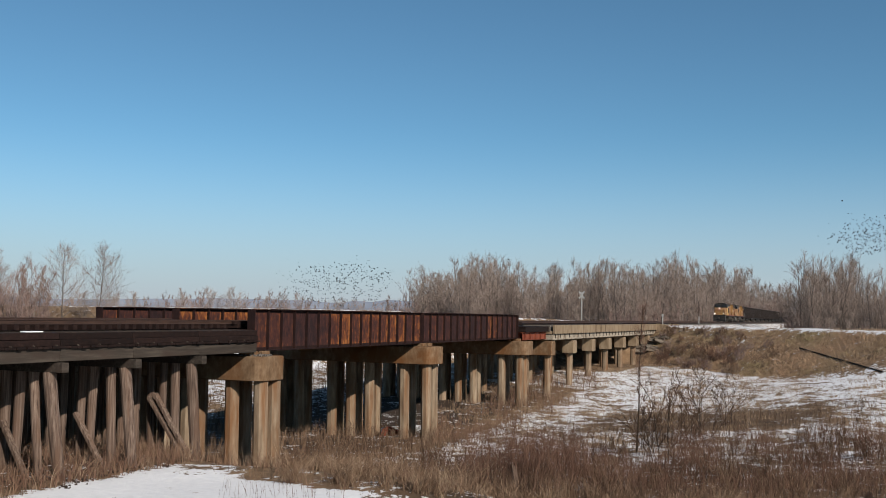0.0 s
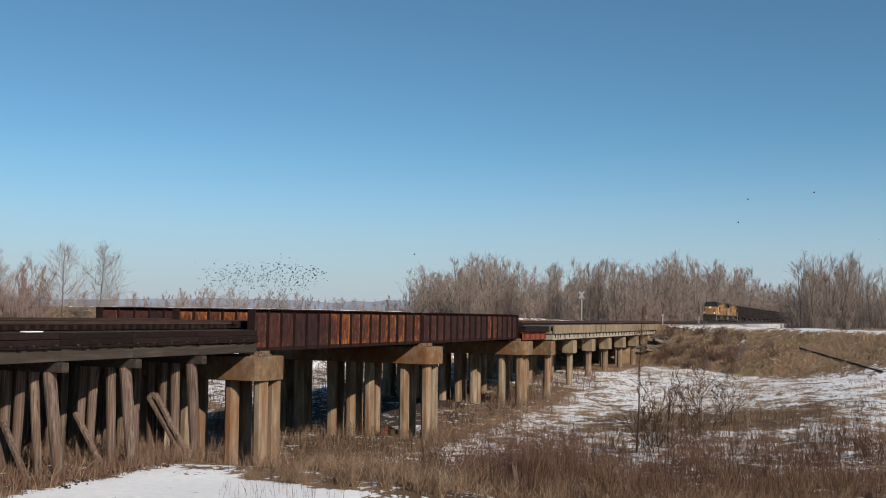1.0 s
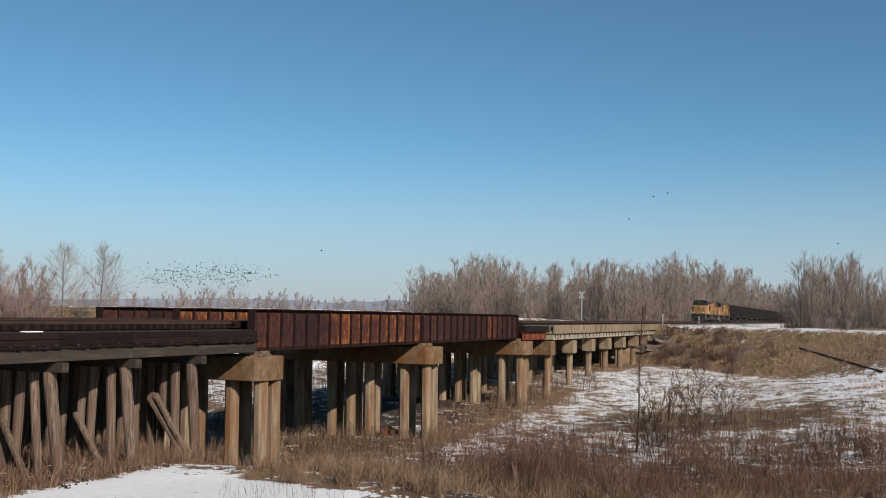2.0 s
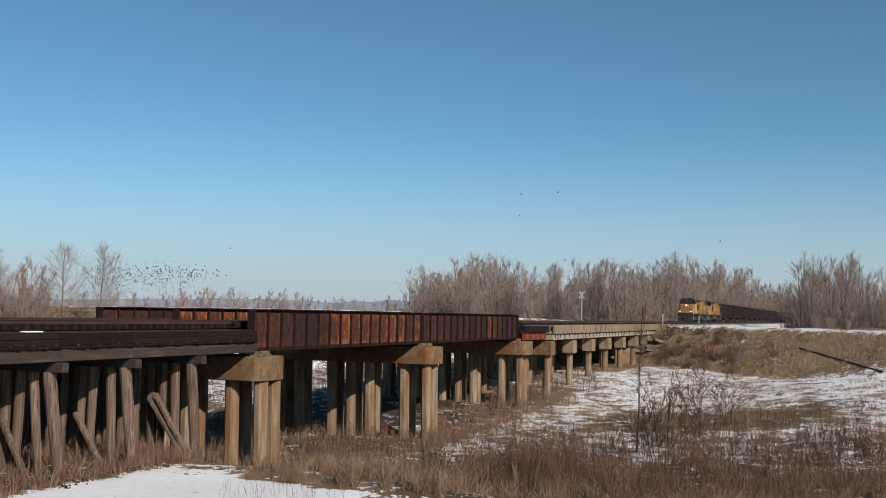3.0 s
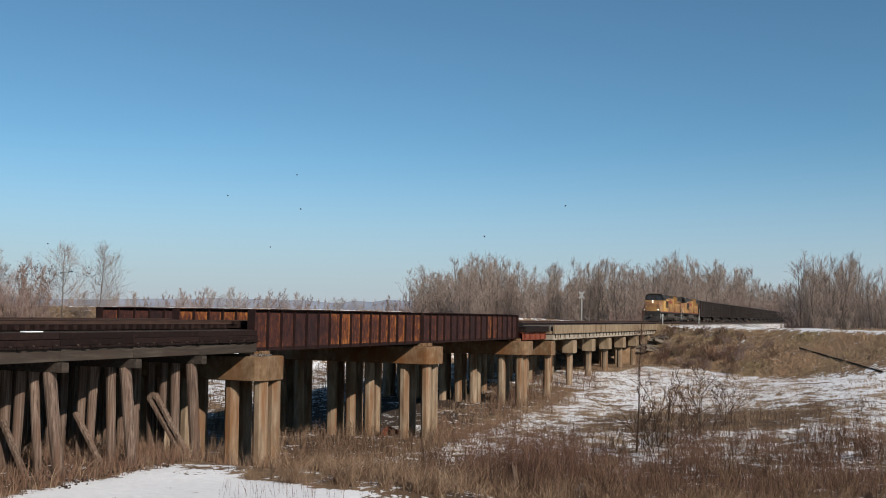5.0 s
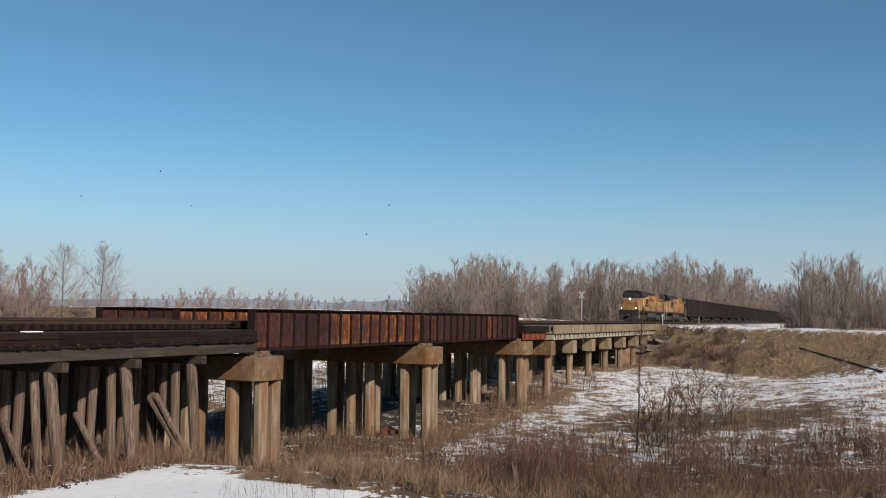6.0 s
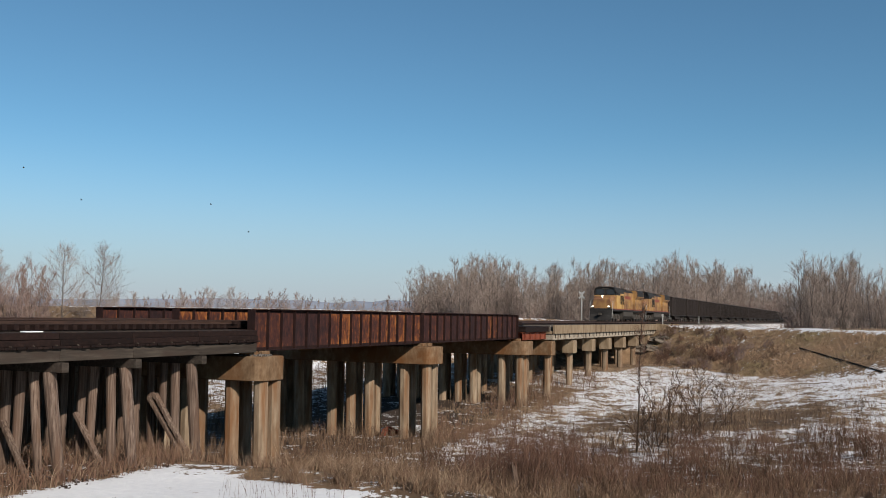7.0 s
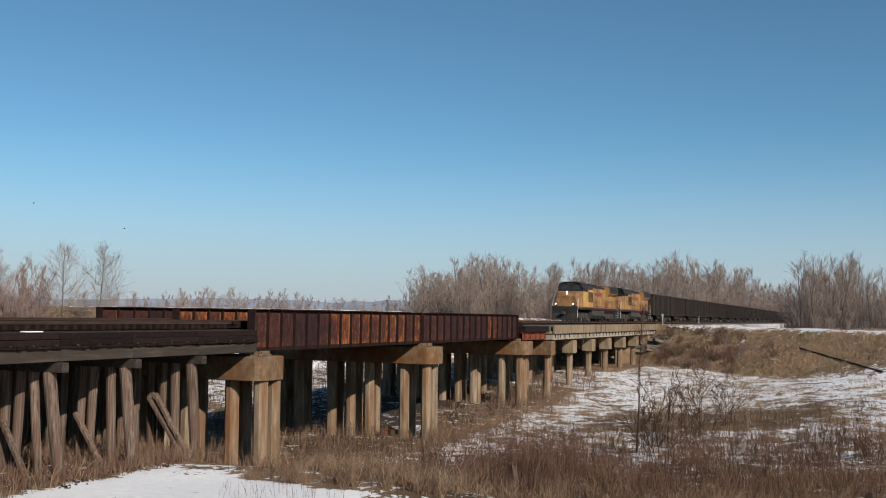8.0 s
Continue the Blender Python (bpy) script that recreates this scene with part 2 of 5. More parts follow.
def spread(lo, hi, step, far):
    """Even steps between lo and hi, growing steps on to the distance."""
    xs = list(np.arange(lo, hi + step / 2, step))
    s, a, b = step, lo, hi
    left, right = [], []
    while b < far:
        s *= 1.25
        a, b = a - s, b + s
        left.append(a)
        right.append(b)
    return left[::-1] + xs + right


def snow_amount(x, y, z):
    """How much of the old snow still lies: from 0 (none) to 1."""
    d, crest, side = levee_at(x, y)
    dep = 0.923 * y - 0.385 * x
    if side > 0:
        s = 0.27 + 0.25 * smooth(48, 55, dep) + 0.10 * smooth(58, 66, dep) + 0.13 * smooth(90, 97, dep)
        s -= (0.52 + 0.5 * bumps(x, y, 0.2, 51)) * smooth(72, 76, dep) * smooth(89, 85, dep) * smooth(-21, -18, x) * smooth(1.5, -4, x)
        s += 0.12 * smooth(-4, -1, x) * smooth(70, 80, dep)
        if x < -41:
            s = 0.12 + 0.35 * smooth(60, 80, y) + 0.2 * smooth(-50, -60, x)
        if -41.5 < x < -26 and y < 100:             # bare and sheltered under the bridge
            s = min(s, 0.18)
        foot = 17 - 5.5 * smooth(-14, 8, x)
        if d < foot and x > -30:                    # grass on the levee's side
            s = -0.1 + 0.65 * smooth(foot - 3.5, foot, d)
        s = max(s, 1.5 * smooth(0.0, 1.2, 34.6 - 0.22 * (x + 25) - y) * smooth(-27.2, -25.6, x) * smooth(-6, -12, x))
        s = max(s, 0.75 * smooth(3.4, 1.8, math.hypot(x + 31.5, 0.6 * (y - 67))))
        if x < -44 and d < 14:
            s = -0.15
        if -42 < x < -26.2 and y > 116:
            s = -0.6
    else:
        s = 0.62
    if d < 3.6 and not (-41 < x < -25.5 and y < 152):
        s = max(s, 0.85 if x > -30 else 0.55)
    if abs(x + 33.3) < 6 and y > 148:
        s = 0.35
    return s


def mud_shade_amount(x, y):
    """Damp dark soil in the hollow and among the weeds, and shade painted under weeds and bridge."""
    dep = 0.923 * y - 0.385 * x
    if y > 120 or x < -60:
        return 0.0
    # the bridge's shade, painted into the ground colour
    under_shade = smooth(-26.5, -29, x) * smooth(-52, -46, x) * smooth(105, 90, y)
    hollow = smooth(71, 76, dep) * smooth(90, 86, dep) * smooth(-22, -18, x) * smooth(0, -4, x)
    # dark soil, deepened to paint the shade between the weeds
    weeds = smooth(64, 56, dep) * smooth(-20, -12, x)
    return max(0.6 * hollow, weeds, under_shade)


def build_ground():
    xs, ys = spread(-75, 45, 0.75, 3500), spread(26, 175, 0.75, 4200)
    ys = [y for y in ys if y > -700]
    verts, snow, mud_shade = [], [], []
    for y in ys:
        for x in xs:
            z = ground_z(x, y)
            verts.append((x, y, z))
            snow.append(snow_amount(x, y, z))
            mud_shade.append(mud_shade_amount(x, y))
    w = len(xs)
    faces = [(j * w + i, j * w + i + 1, j * w + w + i + 1, j * w + w + i) for j in range(len(ys) - 1) for i in range(w - 1)]
    me = bpy.data.meshes.new("ground")
    me.from_pydata(verts, [], faces)
    me.attributes.new("snow", "FLOAT", "POINT").data.foreach_set("value", snow)
    me.attributes.new("mud_shade", "FLOAT", "POINT").data.foreach_set("value", mud_shade)
    me.polygons.foreach_set("use_smooth", [True] * len(me.polygons))
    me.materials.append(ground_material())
    return tagged(new("ground", me), "brown winter grassland with thawing patches of old snow", "ground", kind="structure")


def ground_material():
    m = bpy.data.materials.new("winter_ground")
    m.use_nodes = True
    N, L = m.node_tree.nodes, m.node_tree.links
    bsdf = N["Principled BSDF"]
    pos = N.new("ShaderNodeNewGeometry").outputs["Position"]

    def field(scale, det, stretch=(1, 1, 1)):
        mp = N.new("ShaderNodeMapping")
        mp.inputs["Scale"].default_value = [scale * k for k in stretch]
        L.new(pos, mp.inputs[0])
        nz = N.new("ShaderNodeTexNoise")
        nz.inputs["Scale"].default_value = 1
        nz.inputs["Detail"].default_value = det
        nz.inputs["Roughness"].default_value = 0.65
        L.new(mp.outputs[0], nz.inputs["Vector"])
        return nz.outputs["Fac"]

    ramp = N.new("ShaderNodeValToRGB")
    for e, (p, c) in zip((ramp.color_ramp.elements[0], ramp.color_ramp.elements[1], ramp.color_ramp.elements.new(0.5), ramp.color_ramp.elements.new(0.62)),
                         ((0.3, (0.048, 0.031, 0.021)), (0.75, (0.31, 0.210, 0.128)), (0.46, (0.125, 0.082, 0.051)), (0.6, (0.20, 0.133, 0.080)))):
        e.position, e.color = p, (*c, 1)
    grain = field(1.3, 10)
    L.new(grain, ramp.inputs[0])
    tint = N.new("ShaderNodeMix")
    tint.data_type = "RGBA"
    mr = N.new("ShaderNodeMapRange")
    mr.inputs[1].default_value, mr.inputs[2].default_value, mr.inputs[4].default_value = 0.45, 0.65, 0.7
    L.new(field(0.08, 4), mr.inputs[0])
    L.new(mr.outputs[0], tint.inputs[0])
    L.new(ramp.outputs[0], tint.inputs[6])
    tint.inputs[7].default_value = (0.25, 0.16, 0.095, 1)
    at = N.new("ShaderNodeAttribute")
    at.attribute_name = "snow"
    edge = N.new("ShaderNodeMath")
    edge.operation = "ADD"
    L.new(at.outputs["Fac"], edge.inputs[0])
    mix_noise = N.new("ShaderNodeMath")
    mix_noise.operation = "MULTIPLY_ADD"
    speck = N.new("ShaderNodeMath")
    speck.operation = "MULTIPLY_ADD"
    L.new(field(3.4, 8), speck.inputs[0])
    speck.inputs[1].default_value = 0.85
    L.new(field(0.62, 12), speck.inputs[2])
    L.new(speck.outputs[0], mix_noise.inputs[0])
    mix_noise.inputs[1].default_value, mix_noise.inputs[2].default_value = 3.5, -3.27
    L.new(mix_noise.outputs[0], edge.inputs[1])
    cover = N.new("ShaderNodeMapRange")
    cover.inputs[1].default_value, cover.inputs[2].default_value = 0.52, 0.66
    L.new(edge.outputs[0], cover.inputs[0])
    white = N.new("ShaderNodeValToRGB")
    white.color_ramp.elements[0].color, white.color_ramp.elements[1].color = (0.50, 0.51, 0.55, 1), (0.71, 0.71, 0.72, 1)
    L.new(field(3.0, 5), white.inputs[0])
    mx = N.new("ShaderNodeMix")
    mx.data_type = "RGBA"
    L.new(cover.outputs[0], mx.inputs[0])
    # dark tone for damp soil and for the painted shade under bridge and weeds
    damp_shade = N.new("ShaderNodeMix")
    damp_shade.data_type = "RGBA"
    mud_shade_at = N.new("ShaderNodeAttribute")
    mud_shade_at.attribute_name = "mud_shade"
    L.new(mud_shade_at.outputs["Fac"], damp_shade.inputs[0])
    L.new(tint.outputs[2], damp_shade.inputs[6])
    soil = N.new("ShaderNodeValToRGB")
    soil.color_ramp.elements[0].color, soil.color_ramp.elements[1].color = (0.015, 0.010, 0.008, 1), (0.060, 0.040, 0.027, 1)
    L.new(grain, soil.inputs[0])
    L.new(soil.outputs[0], damp_shade.inputs[7])
    L.new(damp_shade.outputs[2], mx.inputs[6])
    L.new(white.outputs[0], mx.inputs[7])
    L.new(mx.outputs[2], bsdf.inputs["Base Color"])
    bsdf.inputs["Roughness"].default_value = 0.9
    bsdf.inputs["Specular IOR Level"].default_value = 0.15
    bp = N.new("ShaderNodeBump")
    bp.inputs["Strength"].default_value, bp.inputs["Distance"].default_value = 0.7, 0.12
    hgt = N.new("ShaderNodeMath")
    hgt.operation = "MULTIPLY_ADD"
    L.new(cover.outputs[0], hgt.inputs[0])
    hgt.inputs[1].default_value = 0.8
    L.new(field(2.5, 8), hgt.inputs[2])
    L.new(hgt.outputs[0], bp.inputs["Height"])
    L.new(bp.outputs[0], bsdf.inputs["Normal"])
    return m


build_ground()

# ---- the bridge ----
RAIL_TOP = 7.95
Y1, SPAN = 42.9, 21.4                   # first concrete pier, girder span
GIRDERS = (-28.4, -33.1, -38.2)         # near, middle and far plate girder
TRACKS = (-30.75, -35.65)
BENTS_TIMBER = [11.3, 15.7, 20.1, 24.7, 29.3, 33.45, 37.95]
BENTS_CONCRETE = [94.0, 102.1, 110.2, 118.3, 126.4, 134.5, 142.6]


def octagon_pile(x, y, z0, z1, w, lean=0.0):
    g = Geo()
    r = w / 2 / math.cos(math.pi / 8)
    def ring(z):
        dx = lean * (z1 - z)
        return [(x + dx + r * math.cos(math.pi * (i + 0.5) / 4), y + r * math.sin(math.pi * (i + 0.5) / 4), z) for i in range(8)]
    g.add(ring(z0) + ring(z1), [(i, (i + 1) % 8, 8 + (i + 1) % 8, 8 + i) for i in range(8)] + [tuple(range(7, -1, -1)), tuple(range(8, 16))])
    return g


def round_cap(y, x_near, x_far, width, z0, z1):
    """A concrete pier cap with rounded ends."""
    c, r = 0.6, width / 2
    poly = []
    for sx, sy, a0 in ((x_near, 1, 0), (x_far, 1, 90), (x_far, -1, 180), (x_near, -1, 270)):
        cx = sx - c if sx == x_near else sx + c
        for k in range(6):
            a = radians(a0 + 18 * k)
            poly.append((cx + c * math.cos(a), y + sy * (r - c) + c * math.sin(a)))
    g = Geo()
    n = len(poly)
    rings = []
    mx, my = (x_near + x_far) / 2, y
    for z, k in ((z0, 0.03), (z0 + 0.03, 0), (z1 - 0.05, 0), (z1, 0.05)):
        rings += [(px - k * (1 if px > mx else -1), py - k * (1 if py > my else -1), z) for px, py in poly]
    fs = [(r_ * n + i, r_ * n + (i + 1) % n, (r_ + 1) * n + (i + 1) % n, (r_ + 1) * n + i) for r_ in range(3) for i in range(n)]
    fs += [tuple(range(n - 1, -1, -1)), tuple(range(3 * n, 4 * n))]
    return g.add(rings, fs)


def girder_pier(y):
    top = thing("bridge_pier", "rust-stained concrete pier cap on octagonal concrete piles", "bridge pier", "piers of the girder spans")
    part("cap", round_cap(y + 0.5, -27.2, -41.8, 2.5, 4.95, 6.18), CAP_STAINED, top, "broad concrete cap with rounded ends")
    set_in = {0: 0.0, 1: -0.25, 2: -0.42}[round((y - Y1) / SPAN)]
    for row in (-0.05, 1.12):
        for x in (-27.65, -29.35, -32.1, -33.6, -35.15, -37.9, -39.4, -40.9):
            part("column", octagon_pile(x + set_in, y + row, -2.5, 4.97, 0.68, 0.012), CONCRETE, top)
    for x in GIRDERS:
        for dy in (-0.1, 0.95):
            part("bearing", Geo().box((x, y + dy, 6.29), (0.75, 0.7, 0.24), ch=0.03), CAP_STAINED, top, "small concrete bearing block")
    return top


def plate_girder(x, y0, y1, z0=6.4, z1=8.56):
    """A riveted plate girder with flanges, web plates and stiffeners."""
    top = thing("plate_girder", "riveted steel plate girder streaked with orange rust", "bridge girder", "girders of the bridge")
    n = 16
    step = (y1 - y0 - 0.24) / n
    plate = Geo().box((0, 0, 0), (0.02, step, z1 - z0 - 0.04))
    shared = {k: plate.mesh("web_plate", m) for k, m in RUST_PLATES.items()}
    looks = "mmmddmoooooooomo" if y0 < 50 else "mmmdddmdmdommddm"
    if -34 < x < -32:
        looks = "oooooooommmmdmmm"
    for i in range(n):
        k = {"d": "dark", "m": "mixed", "o": "orange"}[looks[i]]
        o = part("web_plate", shared["mixed" if x < -36 and k == "orange" else k], None, top)
        o.matrix_basis = pose(x, y0 + 0.12 + step * (i + 0.5), (z0 + z1) / 2)
    for y in (y0 + 0.03, y1 - 0.03):
        part("end_plate", Geo().box((x, y, (z0 + z1) / 2), (0.44, 0.03, z1 - z0 - 0.06)).box((x, y + (0.06 if y < (y0 + y1) / 2 else -0.06), (z0 + z1) / 2), (0.02, 0.12, z1 - z0 - 0.05)), RUST_DARK, top)
    for z, nm in ((z1 - 0.02, "top_flange"), (z0 + 0.02, "bottom_flange")):
        g = Geo()
        for k in range(3):
            s = 1 if z > 7 else -1
            trim = (y1 - y0) * 0.1 * k
            g.box((x, (y0 + y1) / 2, z + s * 0.022 * k - s * 0.02), (0.42 - 0.012 * k, y1 - y0 - trim, 0.02))
        for sx in (-1, 1):
            g.box((x + sx * 0.025, (y0 + y1) / 2, z - (0.09 if z > 7 else -0.09)), (0.026, y1 - y0, 0.15))
        part(nm, g, RUST_DARK, top)
    for i in range(n + 1):
        y = y0 + 0.12 + (y1 - y0 - 0.24) * i / n
        wide = 0.34 if i in (0, n) else 0.16
        g = Geo()
        for sx in (-1, 1):
            g.box((x + sx * 0.095, y, (z0 + z1) / 2), (0.17, 0.022, z1 - z0 - 0.12))
            g.box((x + sx * 0.024, y + 0.05, (z0 + z1) / 2), (0.024, 0.1 + (wide - 0.16), z1 - z0 - 0.12))
        part("stiffener", g, RUST_DARK, top)
    return top


for k in range(3):
    girder_pier(Y1 + SPAN * k)
for gx in GIRDERS:
    for k in range(2):
        plate_girder(gx, Y1 + SPAN * k + 0.03, Y1 + SPAN * (k + 1) - 0.03)


def floor_system(k):
    """Floor beams and stringers that carry one track through a girder span."""
    for tr, (xa, xb) in zip(TRACKS, ((GIRDERS[0], GIRDERS[1]), (GIRDERS[1], GIRDERS[2]))):
        top = thing("bridge_floor", "dark rusted floor beams and stringers between the girders", "bridge floor", "floors of the girder spans")
        y0 = Y1 + SPAN * k
        for i in range(8):
            y = y0 + 0.7 + (SPAN - 1.4) * i / 7
            g = Geo().box(((xa + xb) / 2, y, 6.95), (abs(xa - xb) - 0.06, 0.02, 0.8))
            for z in (6.55, 7.35):
                g.box(((xa + xb) / 2, y, z), (abs(xa - xb) - 0.06, 0.3, 0.025))
            part("floor_beam", g, RUST_DARK, top)
        for sx in (-0.75, 0.75):
            g = Geo().box((tr + sx, y0 + SPAN / 2, 7.3), (0.02, SPAN - 0.1, 0.5))
            g.box((tr + sx, y0 + SPAN / 2, 7.525), (0.3, SPAN - 0.1, 0.02))
            part("stringer", g, RUST_DARK, top)
        # added unseen plate that keeps light from leaking between the ties
        part("floor_plate", Geo().box((tr, y0 + SPAN / 2, 7.49), (4.1, SPAN - 0.1, 0.02)), RUST_DARK, top)


for k in range(2):
    floor_system(k)


def bridge_deck(name, label, tr, y0, y1, tie_len=2.9, ties=True):
    """Ties, guard timbers and rails of one track on a bridge."""
    top = thing(name, label, "railway track", "tracks on the bridge")
    if ties:
        tie = Geo().box((0, 0, 0), (tie_len, 0.22, 0.2), ch=0.012).mesh("tie", CREOSOTE)
        n = int((y1 - y0) / 0.42)
        for i in range(n):
            o = part("tie", tie, CREOSOTE, top)
            o.matrix_basis = pose(tr + random.uniform(-0.06, 0.06), y0 + 0.2 + i * 0.42, 7.655 + random.uniform(-0.01, 0.01), 0, 0, random.uniform(-0.8, 0.8))
        for sx in (-1.28, 1.28):
            y = y0
            while y < y1 - 0.5:
                e = min(y1, y + 5.2)
                part("guard_timber", Geo().box((tr + sx, (y + e) / 2, 7.83), (0.2, e - y - 0.03, 0.17), ch=0.012), CREOSOTE, top)
                y = e
    for sx in (-0.755, 0.755):
        part("rail", Geo().prism(rail_profile(tr + sx, 7.76), y0, y1, "y"), RAIL_STEEL, top)
    return top


def rail_profile(x, z):
    return [(x - 0.075, z), (x + 0.075, z), (x + 0.075, z + 0.015), (x + 0.012, z + 0.035), (x + 0.012, z + 0.145), (x + 0.037, z + 0.155), (x + 0.037, z + 0.19), (x - 0.037, z + 0.19), (x - 0.037, z + 0.155), (x - 0.012, z + 0.145), (x - 0.012, z + 0.035), (x - 0.075, z + 0.015)]


for tr in TRACKS:
    bridge_deck("bridge_track", "dark creosoted ties, guard timbers and rusty rails", tr, Y1, 90.4)


def timber_bent(y):
    top = thing("timber_bent", "bent of weathered round timber piles under a timber cap", "trestle bent", "bents of the timber trestle")
    part("cap", Geo().box((-33.2, y, 6.17), (11.3, 0.36, 0.38), ch=0.015), TIMBER_GREY, top)
    offs = [o + random.uniform(-0.1, 0.1) for o in (0.0, 0.8, 1.55, 2.3, 3.15, 3.9, 4.7, 5.4, 6.2, 7.0, 7.8, 8.6, 9.4, 10.3)]
    for i, o in enumerate(offs):
        x = -28.28 - o
        lean = {0: {29.3: 0.175, 33.45: 0.137, 37.95: 0.09}.get(y, 0.12), 1: 0.115 if y < 30 else 0.04, 12: -0.05, 13: -0.10}.get(i, random.uniform(-0.03, 0.03))
        z0 = min(ground_z(x, y), ground_z(x + 0.5, y)) - 0.6
        g = Geo()
        r = random.uniform(0.175, 0.215) if i else random.uniform(0.24, 0.27)
        a = (x + lean * (5.98 - z0), y + random.uniform(-0.08, 0.08), z0)
        b = (x, y, 5.98)
        mid = [(p + q) / 2 + random.uniform(-0.025, 0.025) for p, q in zip(a, b)]
        g.tube(a, mid, r * 0.9, r * 0.97, 12)
        g.tube(mid, b, r * 0.97, r * 1.03, 12)
        part("timber_post", g, TIMBER, top)
    return top


for y in BENTS_TIMBER:
    timber_bent(y)


def brace(p, q, w=0.24, t=0.09):
    """A sawn plank between two points."""
    p, q = Vector(p), Vector(q)
    m = (q - p).to_track_quat("Z", "Y").to_matrix()
    return Geo().box((p + q) / 2, (w, t, (q - p).length), m, ch=0.008)


def trestle_stringers():
    """Heavy timbers from bent to bent under the rails, the outer one seen along the trestle."""
    edges = [6.0] + BENTS_TIMBER[1:] + [Y1 - 0.25]
    for x in (-27.95, -29.6, -30.05, -31.6, -32.05, -34.5, -34.95, -36.4, -36.85, -38.3):
        top = thing("trestle_stringer", "weathered grey timber stringers laid end to end", "bridge beam", "stringers of the timber trestle")
        for a, b in zip(edges, edges[1:]):
            part("timber", Geo().box((x + random.uniform(-0.012, 0.012), (a + b) / 2, 6.635 + random.uniform(-0.012, 0.012)), (0.24, b - a - 0.02, 0.50), ch=0.015), TIMBER_GREY, top)


trestle_stringers()


def ballast_deck():
    """The closed deck of the timber trestle: cross planks, stacked edge timbers, ballast, ties and rails."""
    top = thing("trestle_deck", "dark creosoted plank deck with stacked edge timbers", "bridge deck")
    plank = Geo().box((0, 0, 0), (11.1, 0.24, 0.09), ch=0.008).mesh("plank", CREOSOTE)
    n = int((Y1 - 6.0) / 0.25)
    for i in range(n):
        o = part("plank", plank, CREOSOTE, top)
        o.matrix_basis = pose(-33.25 + random.uniform(-0.05, 0.05), 6.15 + i * 0.25, 6.935 + random.uniform(-0.006, 0.006))
    edges = [6.0] + BENTS_TIMBER[1:] + [Y1 - 0.1]
    for sx, x in ((1, -27.98), (-1, -38.5)):
        for a, b in zip(edges, edges[1:]):
            part("lower_timber", Geo().box((x, (a + b) / 2, 7.10 + random.uniform(-0.008, 0.008)), (0.28, b - a - 0.03, 0.235), ch=0.015), CREOSOTE, top)
        for a, b in zip(edges, edges[1:]):
            part("upper_timber", Geo().box((x - 0.05 * sx, (a + b) / 2, 7.35 + random.uniform(-0.01, 0.01)), (0.24, b - a - 0.03, 0.26), ch=0.015), CREOSOTE, top)
    bolt = Geo().tube((0, 0, -0.04), (0, 0, 0.05), 0.035, 0.035, 8).mesh("bolt", TIMBER_GREY)
    for i in range(28):
        o = part("bolt", bolt, TIMBER_GREY, top)
        o.matrix_basis = pose(-27.83, 11.0 + i * 1.13 + random.uniform(-0.05, 0.05), 7.0, 90, 0, 0) @ pose(0, 0, 0, 0, 90, 0)
    stones = thing("trestle_ballast", "dirty brown ballast on the trestle deck", "ballast", kind="stuff")
    part("stones", Geo().box((-33.25, (6.0 + Y1) / 2, 7.24), (10.1, Y1 - 6.2, 0.5)), BALLAST_DIRTY, stones)
    snow_bits = thing("snow_remnant", "thin strips of old snow on the trestle deck", "snow")
    g = Geo()
    for y, ln in ((28.5, 0.9),):
        g.box((-28.5, y, 7.51), (0.3, ln, 0.05), ch=0.02)
    part("strip", g, SNOW, snow_bits)
    for tr in TRACKS:
        bridge_deck("trestle_track", "rusty rails on dark ties bedded in ballast", tr, 6.0, Y1, 2.6, ties=False)
        t = thing("trestle_ties", "dark wooden ties bedded in ballast", "ties", kind="stuff")
        g = Geo()
        for i in range(int((Y1 - 6.4) / 0.52)):
            g.box((tr + random.uniform(-0.04, 0.04), 6.3 + 0.52 * i, 7.65), (2.6, 0.23, 0.21))
        part("ties", g, CREOSOTE, t)
        part("guard_rail", Geo().prism(rail_profile(tr + 0.45, 7.757), 6.0, Y1, "y"), RAIL_STEEL, bpy.data.objects["trestle_track"] if tr == TRACKS[0] else bpy.data.objects["trestle_track.001"])


BALLAST_DIRTY = surface("dirty_brown_ballast", [(0.3, (0.03, 0.02, 0.016)), (0.5, (0.07, 0.05, 0.04)), (0.7, (0.13, 0.10, 0.08))], (9, 9, 9), 6, (0.85, 1), 0.9, 12, distance=0.06)
ballast_deck()


def braces():
    for y, p, q in ((28.95, (-30.23, 4.08), (-28.62, 1.55)), (32.95, (-30.35, 4.04), (-28.7, 1.75)), (37.45, (-30.2, 4.42), (-28.0, 1.55))):
        top = thing("loose_brace", "weathered sway brace planks fallen against the piles", "brace", "braces of the trestle")
        for k in ((0, 1) if y > 37 else (0,)):
            part("plank", brace((p[0] + 0.30 * k, y + 0.06 * k, p[1] + 0.14 * k), (q[0] + 0.32 * k, y + 0.05 * k, q[1] - 0.03 * k), 0.25, 0.14), TIMBER, top)


braces()

